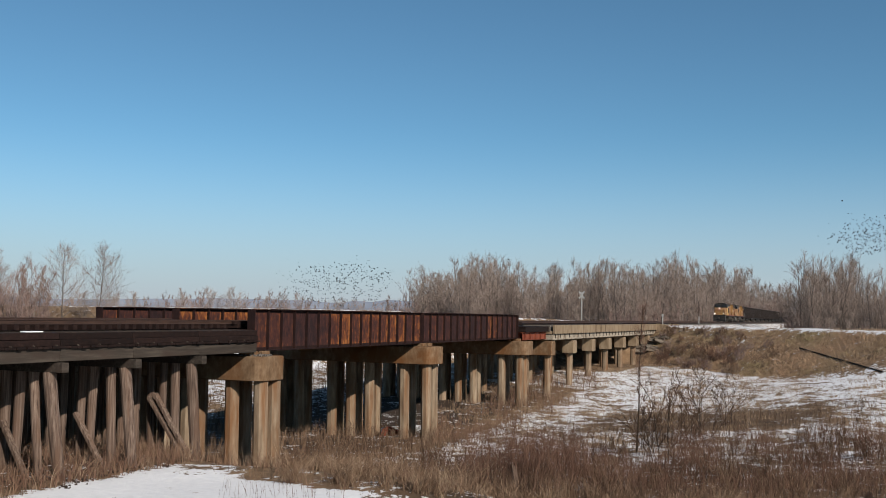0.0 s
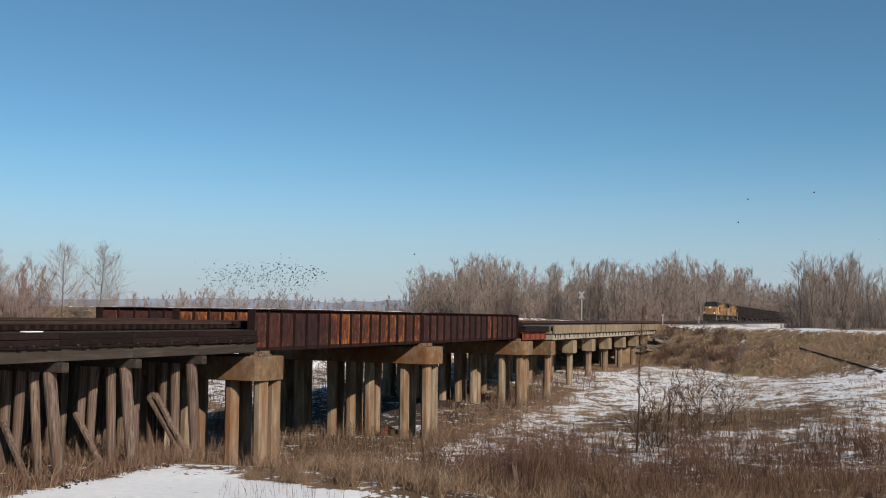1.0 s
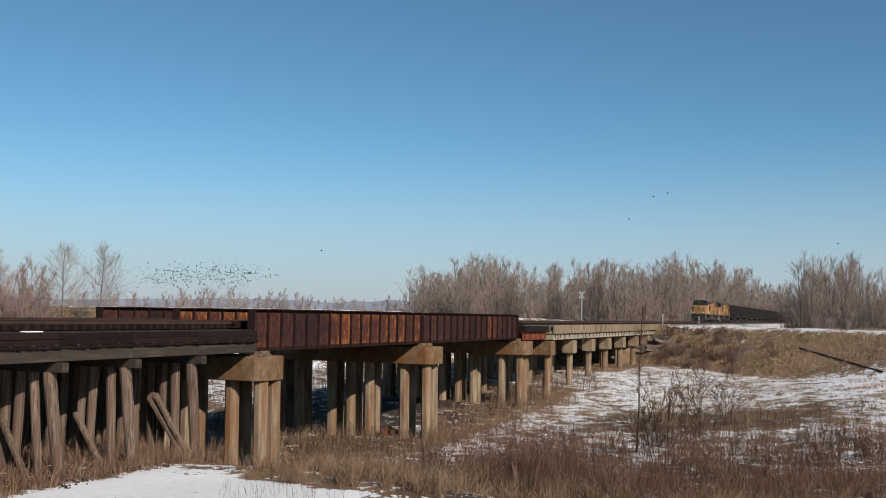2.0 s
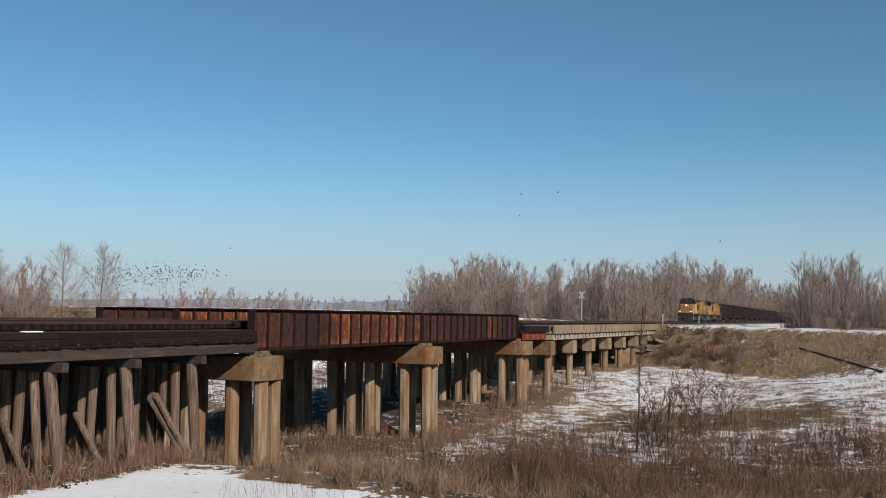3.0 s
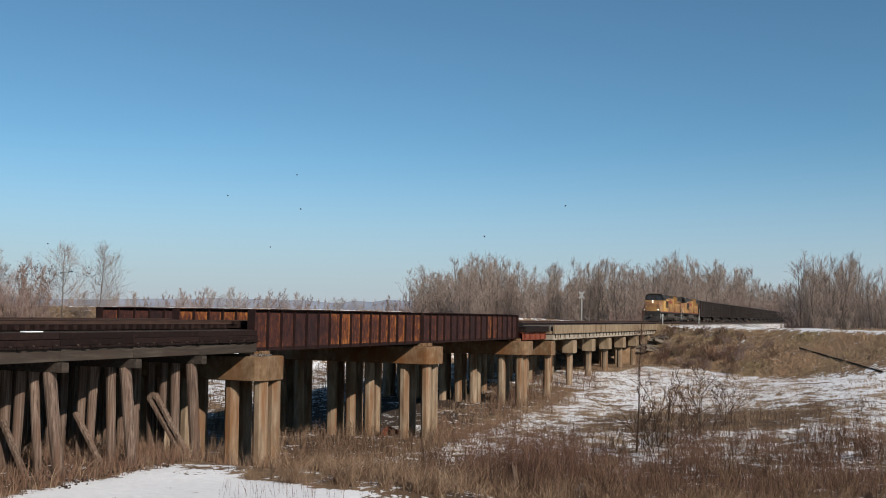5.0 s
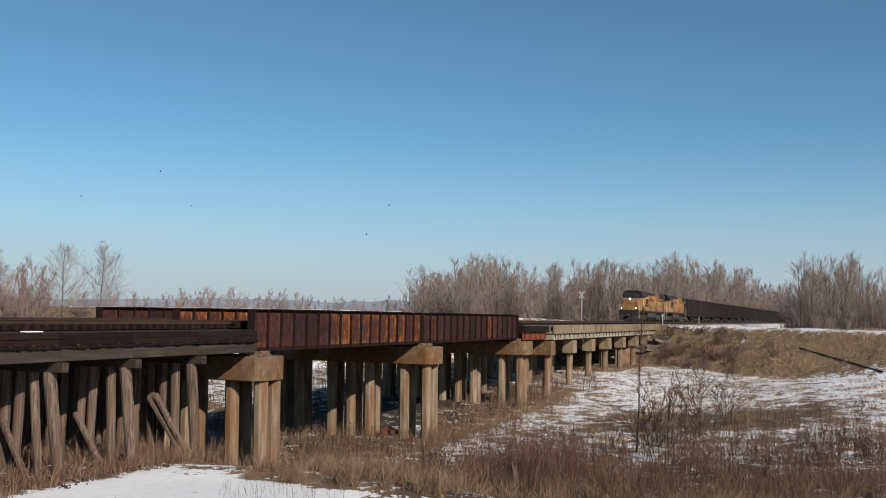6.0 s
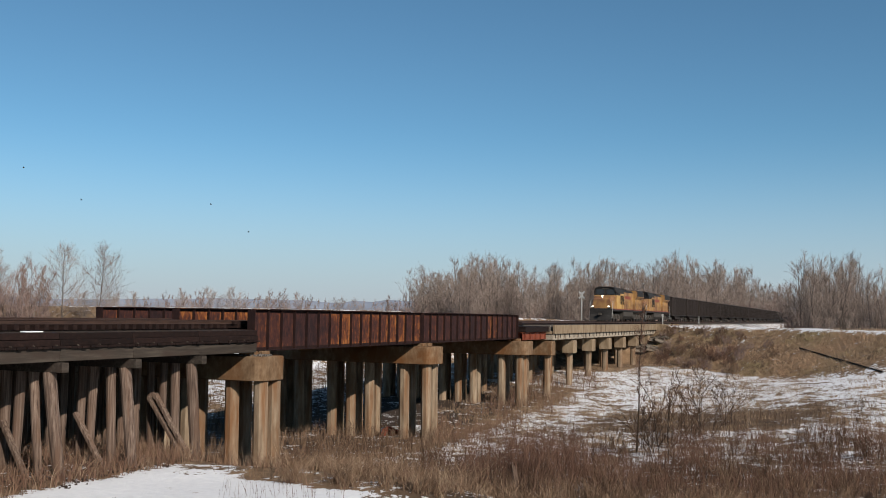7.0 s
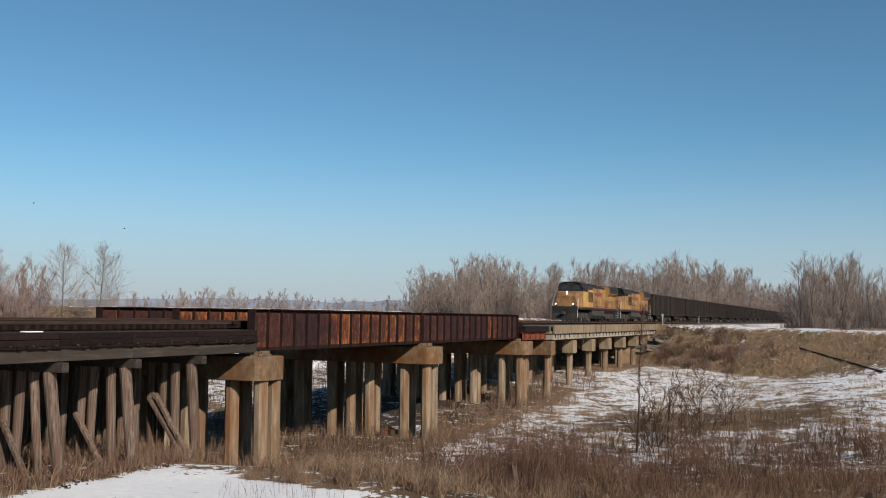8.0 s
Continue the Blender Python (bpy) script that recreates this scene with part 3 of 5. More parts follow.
# ---- short steel span and concrete spans ----
def red_span():
    top = thing("steel_beam_span", "short span of red oxide steel beams", "bridge span")
    for x in (-27.9, -29.8, -31.6, -34.6, -36.6):
        g = Geo().box((x, 89.6, 6.62), (0.03, 7.3, 0.7))
        for z in (6.29, 6.96):
            g.box((x, 89.6, z), (0.36, 7.3, 0.035))
        for i in range(5):
            g.box((x, 86.4 + i * 1.6, 6.62), (0.3, 0.02, 0.64))
        part("beam", g, RUST_RED, top)
    part("deck", Geo().box((-33.3, 89.6, 7.25), (11.4, 7.3, 0.5)), CREOSOTE, top, "dark timber ballast deck")


red_span()


def concrete_bent(y):
    top = thing("concrete_bent", "concrete bent with a square cap on octagonal piles", "bridge bent", "bents of the concrete trestle")
    if y < 100:
        part("cap", Geo().box((-33.3, y, 5.36), (12.0, 1.3, 1.42), ch=0.06), CAP_STAINED, top)
    else:
        for i in range(6):
            part("cap", Geo().box((-27.92 - i * 2.2, y, 5.34), (1.22, 1.45, 1.36), ch=0.05), CONCRETE_PALE, top, "square concrete pile cap")
        part("cross_beam", Geo().box((-33.6, y + 0.35, 5.42), (11.0, 0.5, 1.1)), CONCRETE_PALE, top)
    for i in range(6):
        part("column", octagon_pile(-27.95 - i * 2.2, y, -1.5, 4.67, 0.66), CONCRETE, top)


for y in BENTS_CONCRETE:
    concrete_bent(y)


def concrete_span(a, b):
    """A precast slab span: deck slab, haunch and a kerb parapet."""
    top = thing("concrete_span", "precast tan concrete slab span with a parapet", "bridge span", "spans of the concrete trestle")
    mid, ln = (a + b) / 2, b - a - 0.03
    part("parapet", Geo().box((-27.12, mid, 7.2), (0.25, ln, 0.86), ch=0.02), CONCRETE_PALE, top)
    part("parapet", Geo().box((-39.2, mid, 7.2), (0.25, ln, 0.86), ch=0.02), CONCRETE_PALE, top)
    part("slab", Geo().box((-33.2, mid, 6.9), (11.75, ln, 0.3)), CONCRETE_PALE, top)
    # the near outer rib is paler than the inner ones
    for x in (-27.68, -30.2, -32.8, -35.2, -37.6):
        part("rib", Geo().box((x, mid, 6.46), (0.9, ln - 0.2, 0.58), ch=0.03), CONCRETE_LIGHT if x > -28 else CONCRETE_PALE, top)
    for k in range(5):
        part("drain_slot", Geo().box((-27.22, a + (b - a) * (k + 0.5) / 5, 6.56), (0.06, 0.14, 0.42)), CREOSOTE, top, "dark drain slot under the parapet")


for a, b in zip(BENTS_CONCRETE, BENTS_CONCRETE[1:] + [148.5]):
    concrete_span(a if a != BENTS_CONCRETE[0] else a - 0.55, b)
deck_stone = thing("deck_ballast", "grey stone ballast filling the concrete deck", "ballast", kind="stuff")
part("stones", Geo().box((-33.25, 121.0, 7.33), (11.5, 55.2, 0.56)), BALLAST, deck_stone)
for tr in TRACKS:
    bridge_deck("line_track", "rusty rails on dark ties in grey ballast", tr, 90.4, 700.0, 2.6, ties=False)
    tt = thing("line_ties", "dark wooden ties bedded in ballast", "ties", kind="stuff")
    g = Geo()
    y = 93.6
    while y < 330:
        g.box((tr, y, 7.62), (2.6, 0.23, 0.16))
        y += 0.52
    part("ties", g, CREOSOTE, tt)
bed = Geo().prism([(-40.2, 7.2), (-26.4, 7.2), (-28.2, 7.62), (-38.4, 7.62)], 148.6, 760, "y")
tagged(part("track_bed", bed, BALLAST), "stone ballast bed of the railway line", "track bed", kind="structure")


def abutment():
    top = thing("abutment", "tan concrete abutment with a sloping wing wall", "abutment")
    part("back_wall", Geo().box((-33.2, 149.3, 5.6), (12.6, 1.0, 4.0), ch=0.05), CONCRETE_PALE, top)
    part("wing_wall", Geo().prism([(-27.2, 4.4), (-27.2, 7.72), (-25.8, 7.62), (-24.4, 6.8), (-24.4, 4.4)], 146.9, 147.6, "y"), CONCRETE_PALE, top)


abutment()


def boulder(seed, r):
    rnd = random.Random(seed)
    bm = bmesh.new()
    bmesh.ops.create_cube(bm, size=r * 1.7)
    bmesh.ops.subdivide_edges(bm, edges=bm.edges[:], cuts=2, use_grid_fill=True)
    k = [rnd.uniform(0.6, 1.25) for _ in range(3)]
    for v in bm.verts:
        n = noise.noise(v.co / r * 1.3 + Vector((seed * 3.1, 0, 0)))
        v.co *= 1 + 0.3 * n - 0.16 * max(0.0, v.co.length / r - 1.0)
        v.co = Vector((v.co.x * k[0], v.co.y * k[1], v.co.z * k[2] * 0.7))
    me = bpy.data.meshes.new("boulder")
    bm.to_mesh(me)
    bm.free()
    me.materials.append(ROCK)
    return me


ROCK = surface("pale_riprap_stone", [(0.3, (0.14, 0.11, 0.085)), (0.5, (0.24, 0.20, 0.16)), (0.7, (0.36, 0.32, 0.27))], (2, 2, 2), 7, (0.85, 1), 0.6, 8, per_object=0.2)


def riprap():
    kinds = [boulder(i, 0.55) for i in range(7)]
    rnd = random.Random(4)
    for i in range(46):
        k = rnd.random()
        x, y = rnd.uniform(-28.5, -25.4), 139.5 + 8.0 * k
        z = ground_z(x, y)
        if z > 5.6:
            continue
        o = part("riprap_stone", kinds[i % 7], ROCK)
        tagged(o, "pale slab-like riprap stone at the bridge abutment", "stone", "riprap stones")
        s = rnd.uniform(0.9, 1.7)
        o.matrix_basis = pose(x, y, z + 0.15, rnd.uniform(-14, 14), rnd.uniform(-14, 14), rnd.uniform(-25, 25)) @ Matrix.Diagonal((s * rnd.uniform(1.1, 1.7), s, s * rnd.uniform(0.5, 0.75), 1))


riprap()
# ---- trees ----
BARK = surface("grey_brown_bark", [(0.3, (0.11, 0.088, 0.076)), (0.6, (0.22, 0.182, 0.158)), (0.8, (0.36, 0.315, 0.275))], (4, 4, 1.2), 6, (0.85, 1), 0.4, 20, per_object=0.25)
TWIGS = surface("bare_twigs", [(0.3, (0.28, 0.215, 0.185)), (0.7, (0.43, 0.345, 0.298))], (1, 1, 1), 4, (0.9, 1), 0, per_object=0.2, depth=0.6)
TWIGS_PINK = surface("pinkish_twigs", [(0.3, (0.25, 0.17, 0.148)), (0.7, (0.39, 0.285, 0.25))], (1, 1, 1), 4, (0.9, 1), 0, per_object=0.2, depth=0.6)
TWIGS_RED = surface("reddish_twigs", [(0.3, (0.15, 0.08, 0.058)), (0.7, (0.30, 0.175, 0.125))], (1, 1, 1), 4, (0.9, 1), 0, per_object=0.2)
STEMS_TAN = surface("dry_grass_stems", [(0.3, (0.13, 0.072, 0.046)), (0.5, (0.29, 0.182, 0.118)), (0.72, (0.54, 0.40, 0.285))], (1.2, 1.2, 0.6), 5, (0.85, 1), 0)
BARK_DARK = surface("dark_bark", [(0.3, (0.035, 0.026, 0.022)), (0.7, (0.08, 0.06, 0.05))], (4, 4, 1.2), 5, (0.85, 1), 0.3, 20)
GRASS_PALE = surface("pale_winter_grass", [(0.3, (0.28, 0.19, 0.122)), (0.5, (0.43, 0.305, 0.20)), (0.75, (0.62, 0.475, 0.34))], (0.8, 0.8, 0.8), 5, (0.85, 1), 0, depth=0.6)
LEVEE_GRASS = surface("matted_levee_grass", [(0.3, (0.25, 0.155, 0.10)), (0.5, (0.42, 0.275, 0.175)), (0.72, (0.62, 0.45, 0.30))], (0.5, 0.5, 0.5), 7, (0.85, 1), 0, stain=(0.27, 0.215, 0.115), stain_scale=(0.10, 0.10, 0.3), stain_range=(0.47, 0.6), depth=0.88)
STEMS_DARK = surface("dark_weed_stems", [(0.3, (0.07, 0.042, 0.028)), (0.6, (0.14, 0.085, 0.055)), (0.8, (0.22, 0.14, 0.09))], (2, 2, 1), 5, (0.85, 1), 0)


def grow(rnd, h, limbs, reach, angle, twig_n, stems=1, first=0.2, twig_w=0.018, girth=0.011, fork=5, foot=0.5, lean=0.0):
    """Wood and twigs of one bare tree, with its foot at the origin: rising limbs that fork twice into a fine broom of twigs."""
    woods, twigs = [], Geo()

    def way(w, k, lift):
        v = Vector((rnd.gauss(0, 1), rnd.gauss(0, 1), rnd.gauss(0, 1))).normalized()
        v = (v - w * v.dot(w)).normalized()
        return (w + v * k + Vector((0, 0, lift))).normalized()

    def blade(p, q, hw, hw2=0.0):
        s = (q - p).orthogonal().normalized()
        s = Matrix.Rotation(rnd.uniform(0, 6.28), 3, (q - p).normalized()) @ s
        if hw2:
            twigs.add([tuple(p - s * hw), tuple(p + s * hw), tuple(q + s * hw2), tuple(q - s * hw2)], [(0, 1, 2, 3)])
        else:
            twigs.add([tuple(p - s * hw), tuple(p + s * hw), tuple(q)], [(0, 1, 2)])

    def spray(p, w, ln):
        """A forking twig."""
        bend = way(w, 0.22, 0.1)
        m, q = p + w * (ln * 0.5), p + w * (ln * 0.5) + bend * (ln * 0.5)
        blade(p, m, twig_w * 1.3, twig_w)
        blade(m, q, twig_w)
        for _ in range(twig_n):
            k = rnd.uniform(0.15, 0.95)
            o = p.lerp(m, k * 2) if k < 0.5 else m.lerp(q, k * 2 - 1)
            blade(o, o + way(w, rnd.uniform(0.35, 1.2), 0.2) * ln * rnd.uniform(0.25, 0.6), twig_w * 0.75)

    for s in range(stems):
        wood = Geo()
        woods.append(wood)
        a = 6.283 * (s + rnd.random()) / stems
        p = Vector((math.cos(a) * foot, math.sin(a) * foot, -0.4)) if stems > 1 else Vector((0, 0, -0.4))
        w = way(Vector((0, 0, 1)), 0.03, 0.3)
        if stems > 1:
            w = (w + Vector((math.cos(a), math.sin(a), 0)) * rnd.uniform(0.05, 0.22)).normalized()
        w = (w + Vector((lean, 0, 0))).normalized()
        hh = h * (rnd.uniform(0.7, 1.0) if stems > 1 else 1) * 0.93
        n, r = 8, hh * girth
        pts = [p]
        for i in range(n):
            q = pts[-1] + w * (hh / n)
            wood.tube(pts[-1], q, r, r * 0.8, 5, False)
            r *= 0.8
            pts.append(q)
            w = way(w, 0.07, 0.06)
        spray(pts[-1], w, hh * 0.1)
        for j in range(limbs):
            f = first + (0.98 - first) * (j + rnd.random()) / limbs
            k = min(n - 1, int(f * n))
            lp = pts[k].lerp(pts[k + 1], f * n - k)
            body = 0.14 + 0.9 * (1 - (f - first) / (1 - first)) ** 0.8
            ln = hh * reach * body * rnd.uniform(0.75, 1.15)
            tw = rnd.uniform(0, 6.283)
            side = Vector((math.cos(tw), math.sin(tw), 0))
            lw = (side * math.sin(radians(angle)) + Vector((0, 0, math.cos(radians(angle))))).normalized()
            lr, m = max(0.012, hh * girth * (1.05 - f) * 0.45), 4
            for k in range(m):
                lq = lp + lw * (ln / m)
                if k < 2:
                    wood.tube(lp, lq, lr, lr * 0.7, 3, False)
                else:
                    blade(lp, lq, max(lr, twig_w * 1.5), max(lr * 0.7, twig_w * 1.2))
                lr *= 0.7
                for _ in range(fork if k else fork // 2):
                    sp = lp.lerp(lq, rnd.random())
                    spray(sp, way(lw, rnd.uniform(0.35, 1.25), 0.24), max(ln, hh * 0.13) * rnd.uniform(0.35, 0.75))
                lp = lq
                lw = way(lw, 0.12, 0.2)
            spray(lp, lw, ln * 0.3)
    return woods, twigs


def tree_kind(name, label, category, group, seed, twig_mat, bark=None, **kw):
    rnd = random.Random(seed)
    woods, twigs = grow(rnd, **kw)
    top = thing(name, label, category, group)
    for wood in woods:
        part("trunk", wood, bark or BARK, top)
    part("crown", twigs, twig_mat, top, "bare twigs of the crown")
    return top


class Plant:
    """Places the first tree of a kind, then copies of it."""
    def __init__(self, proto):
        self.proto, self.used = proto, False

    def put(self, x, y, size, turn):
        m = pose(x, y, ground_z(x, y), 0, 0, turn)
        o = self.proto if not self.used else copy_thing(self.proto, m)
        self.used = True
        o.matrix_basis = m @ Matrix.Diagonal((size, size, size, 1))


def on_ray(x, d):
    """The plan position on the sight line of heading x (tangent, right positive) at depth d along the camera's axis."""
    s, c = math.sin(radians(22.63)), math.cos(radians(22.63))
    return (-s * d + c * x * d, c * d + s * x * d)


def sky_point(px, py, d):
    """A place at depth d along the camera's axis, by its heading and height in the view."""
    v = Vector(((px - 784) / 1755, -(py - 441) / 1755, -1.0)) * d
    return Vector(EYE) + STAND.to_3x3() @ v


def meet(px, py, d0=35.0):
    """Where a sight line meets the ground."""
    d = d0
    while d < 400:
        p = sky_point(px, py, d)
        if p.z < ground_z(p.x, p.y):
            return p
        d += 0.25
    return p


rnd = random.Random(11)
tall = [Plant(tree_kind("bare_tree", "tall bare cottonwood in the grove beyond the railway", "tree", "trees of the grove", 20 + i, TWIGS, h=19.0, limbs=17, reach=0.36, angle=36, twig_n=5, stems=2, first=0.12, twig_w=0.020, girth=0.0125, fork=3, foot=1.4)) for i in range(7)]
slim = [Plant(tree_kind("young_tree", "slim bare young tree with a fine oval crown", "tree", "young trees", 40 + i, TWIGS, h=12.0, limbs=26, reach=0.38, angle=50, twig_n=6, first=0.24, twig_w=0.010, girth=0.012, fork=4)) for i in range(3)]
slim += [Plant(tree_kind("young_tree", "bare young tree leaning over with a fine oval crown", "tree", "young trees", 47, TWIGS, h=12.0, limbs=26, reach=0.38, angle=48, twig_n=6, first=0.24, twig_w=0.010, girth=0.012, fork=4, lean=0.14))]
clump = Plant(tree_kind("clump_tree", "bare reddish tree clump of several rising stems", "tree", "young trees", 52, TWIGS_PINK, h=11.0, limbs=9, reach=0.34, angle=28, twig_n=4, stems=7, first=0.08, twig_w=0.014, girth=0.007, fork=4, foot=1.1))
thicket = [Plant(tree_kind("thicket_bush", "dense bare thicket bush of many thin stems", "bush", "thicket bushes", 60 + i, TWIGS if i % 2 else TWIGS_PINK, h=7.0, limbs=6, reach=0.38, angle=34, twig_n=3, stems=5, first=0.06, twig_w=0.022, girth=0.007, fork=3, foot=1.0)) for i in range(4)]


def crown_line(px):
    """Height of the grove over the horizon line along the sight line."""
    pts = ((740, 80), (780, 92), (850, 118), (900, 100), (960, 92), (985, 82), (1040, 100), (1090, 88), (1140, 90), (1165, 118), (1215, 105), (1250, 112), (1300, 100), (1330, 78), (1370, 68), (1390, 72), (1435, 130), (1475, 118), (1520, 120), (1568, 80), (1640, 110), (1750, 110))
    for (a, ha), (b, hb) in zip(pts, pts[1:]):
        if a <= px <= b:
            return ha + (hb - ha) * (px - a) / (b - a)
    return 100


def put_grove():
    for i in range(205):
        px = 738 + (1392 - 738) * ((i * 0.618034) % 1.0)
        tan = (px - 784) / 1755
        slope = math.sin(radians(22.63)) - math.cos(radians(22.63)) * tan
        near = max(222.0, 47.0 / max(slope, 0.05))
        d = near + rnd.uniform(0, 60) * near / 222
        x, y = on_ray(tan, d)
        want = crown_line(px) / 1755 * d + 8.4 - ground_z(x, y)
        rnd.choice(tall).put(x, y, want * rnd.uniform(0.7, 1.02) / 16.2, rnd.uniform(0, 360))
    for i in range(76):
        px = 1396 + (1720 - 1396) * ((i * 0.618034) % 1.0)
        d = rnd.uniform(205, 265)
        x, y = on_ray((px - 784) / 1755, d)
        want = crown_line(px) / 1755 * d + 8.4 - ground_z(x, y)
        rnd.choice(tall).put(x, y, want * rnd.uniform(0.66, 1.02) / 16.2, rnd.uniform(0, 360))
    for i in range(200):
        px = 730 + (1700 - 730) * ((i * 0.754877) % 1.0)
        tan = (px - 784) / 1755
        slope = math.sin(radians(22.63)) - math.cos(radians(22.63)) * tan
        near = max(205.0, 46.0 / max(slope, 0.05)) if px < 1392 else 200
        x, y = on_ray(tan, near + rnd.uniform(0, 70))
        rnd.choice(thicket).put(x, y, rnd.uniform(0.6, 1.35) * near / 215, rnd.uniform(0, 360))


put_grove()


def put_left():
    for px, top_px, d, plant, tall_k, turn in ((16, 98, 116, clump, 10.2, 40), (44, 108, 117, clump, 10.2, 160), (111, 118, 120, slim[0], 11.4, 77), (92, 60, 121, slim[1], 11.4, 10), (172, 116, 118, slim[3], 11.4, -20), (152, 40, 122, slim[2], 12.6, 140), (-8, 90, 120, slim[1], 12.6, 200), (62, 44, 118, clump, 10.2, 90)):
        x, y = on_ray((px - 784) / 1755, d)
        want = top_px / 1755 * d + 8.4 - ground_z(x, y)
        plant.put(x, y, want / tall_k, turn)
    for i in range(52):
        px = -20 + 780 * ((i * 0.618034) % 1.0)
        d = rnd.uniform(190, 330)
        x, y = on_ray((px - 784) / 1755, d)
        want = rnd.choice((22, 28, 30, 36, 44)) / 1755 * d + 5.2
        if rnd.random() < 0.55:
            rnd.choice(thicket).put(x, y, want / 6.6, rnd.uniform(0, 360))
        else:
            rnd.choice(slim[:3]).put(x, y, want / 11.4, rnd.uniform(0, 360))


put_left()


def far_hills():
    g = Geo()
    for ring, (dist, hh) in enumerate(((2300, 30), (3300, 84))):
        n = 160
        vs, fs = [], []
        for i in range(n + 1):
            a = radians(-75 + 150 * i / n)
            x, y = math.sin(a - 0.4) * dist, math.cos(a - 0.4) * dist
            z = hh * (0.55 + 0.5 * noise.noise((i * 0.11, ring * 9.0, 0)) + 0.12 * noise.noise((i * 0.9, ring * 5.0, 2)))
            vs += [(x, y, -5), (x * 1.002, y * 1.002, z), (x * 1.25, y * 1.25, -5)]
        for i in range(n):
            a, b = 3 * i, 3 * i + 3
            fs += [(a, b, b + 1, a + 1), (a + 1, b + 1, b + 2, a + 2)]
        g.add(vs, fs)
    return tagged(part("far_hills", g, FAR_WOOD_HAZED, smooth=True), "low wooded hills on the horizon, painted with blue haze", "hills", kind="structure")


# the haze of distance is painted into this bluish colour
FAR_WOOD_HAZED = surface("far_hills_painted_haze", [(0.35, (0.20, 0.235, 0.31)), (0.65, (0.27, 0.305, 0.38))], (0.01, 0.01, 0.03), 6, (1, 1), 0, depth=0.6)
far_hills()
# ---- the train ----
YELLOW = surface("armour_yellow_paint", [(0.3, (0.48, 0.265, 0.07)), (0.6, (0.68, 0.41, 0.125))], (1, 1, 1), 5, (0.45, 0.65), 0.05, 10, stain=(0.30, 0.135, 0.06), stain_scale=(0.6, 0.35, 0.35), stain_range=(0.42, 0.66), depth=0.6)
ROOF_GREY = surface("sooty_roof_paint", [(0.3, (0.022, 0.02, 0.02)), (0.7, (0.06, 0.055, 0.052))], (1, 0.6, 1), 6, (0.6, 0.85), 0.1, 10)
TRUCK_GREY = surface("dusty_truck_steel", [(0.3, (0.05, 0.043, 0.038)), (0.7, (0.13, 0.115, 0.10))], (2, 2, 2), 6, (0.6, 0.9), 0.2, 20)
YELLOW_DIRTY = surface("grimy_yellow_paint", [(0.3, (0.34, 0.175, 0.055)), (0.6, (0.55, 0.315, 0.10))], (1, 1, 1), 6, (0.5, 0.7), 0.05, 10, stain=(0.22, 0.10, 0.05), stain_scale=(0.7, 0.5, 0.45), stain_range=(0.40, 0.62), depth=0.6)
COAL_GREY = surface("dirty_car_steel", [(0.3, (0.030, 0.023, 0.022)), (0.6, (0.052, 0.041, 0.038)), (0.8, (0.085, 0.068, 0.060))], (1, 0.6, 1), 6, (0.6, 0.85), 0.1, 10, per_object=0.2)
COAL = surface("coal_load", [(0.3, (0.008, 0.008, 0.009)), (0.7, (0.03, 0.03, 0.03))], (6, 6, 6), 6, (0.5, 0.9), 0.8, 5, distance=0.1)
WHITE_PAINT = surface("white_paint", [(0.3, (0.5, 0.5, 0.48)), (0.7, (0.68, 0.68, 0.66))], (3, 3, 3), 5, (0.5, 0.7), 0.05, 10)
RED_STRIPE = surface("red_stripe_paint", [(0.3, (0.26, 0.05, 0.03)), (0.7, (0.4, 0.09, 0.05))], (2, 2, 2), 4, (0.4, 0.6), 0)
WHEEL_STEEL = surface("wheel_steel", [(0.3, (0.05, 0.04, 0.035)), (0.7, (0.12, 0.10, 0.085))], (3, 3, 3), 4, (0.4, 0.7), 0.1, 20)
CAB_GLASS = bpy.data.materials.new("cab_glass")
CAB_GLASS.use_nodes = True
CAB_GLASS.node_tree.nodes["Principled BSDF"].inputs["Base Color"].default_value = (0.015, 0.017, 0.02, 1)
CAB_GLASS.node_tree.nodes["Principled BSDF"].inputs["Roughness"].default_value = 0.08
HEADLIGHT = glow("lit_headlight", (1.0, 0.95, 0.82), 7.0)
train = []


def railed_wheels(y, parent, r):
    """One axle with its two wheels."""
    ax = part("wheelset", Geo().tube((-0.74, 0, 0), (0.74, 0, 0), 0.09, 0.09, 8), WHEEL_STEEL, parent)
    ax.matrix_basis = pose(0, y, r)
    for s in (-1, 1):
        g = Geo().tube((s * 0.69, 0, 0), (s * 0.83, 0, 0), r, r, 20)
        g.tube((s * 0.66, 0, 0), (s * 0.70, 0, 0), r + 0.03, r + 0.03, 20)
        part("wheel", g, WHEEL_STEEL, ax)


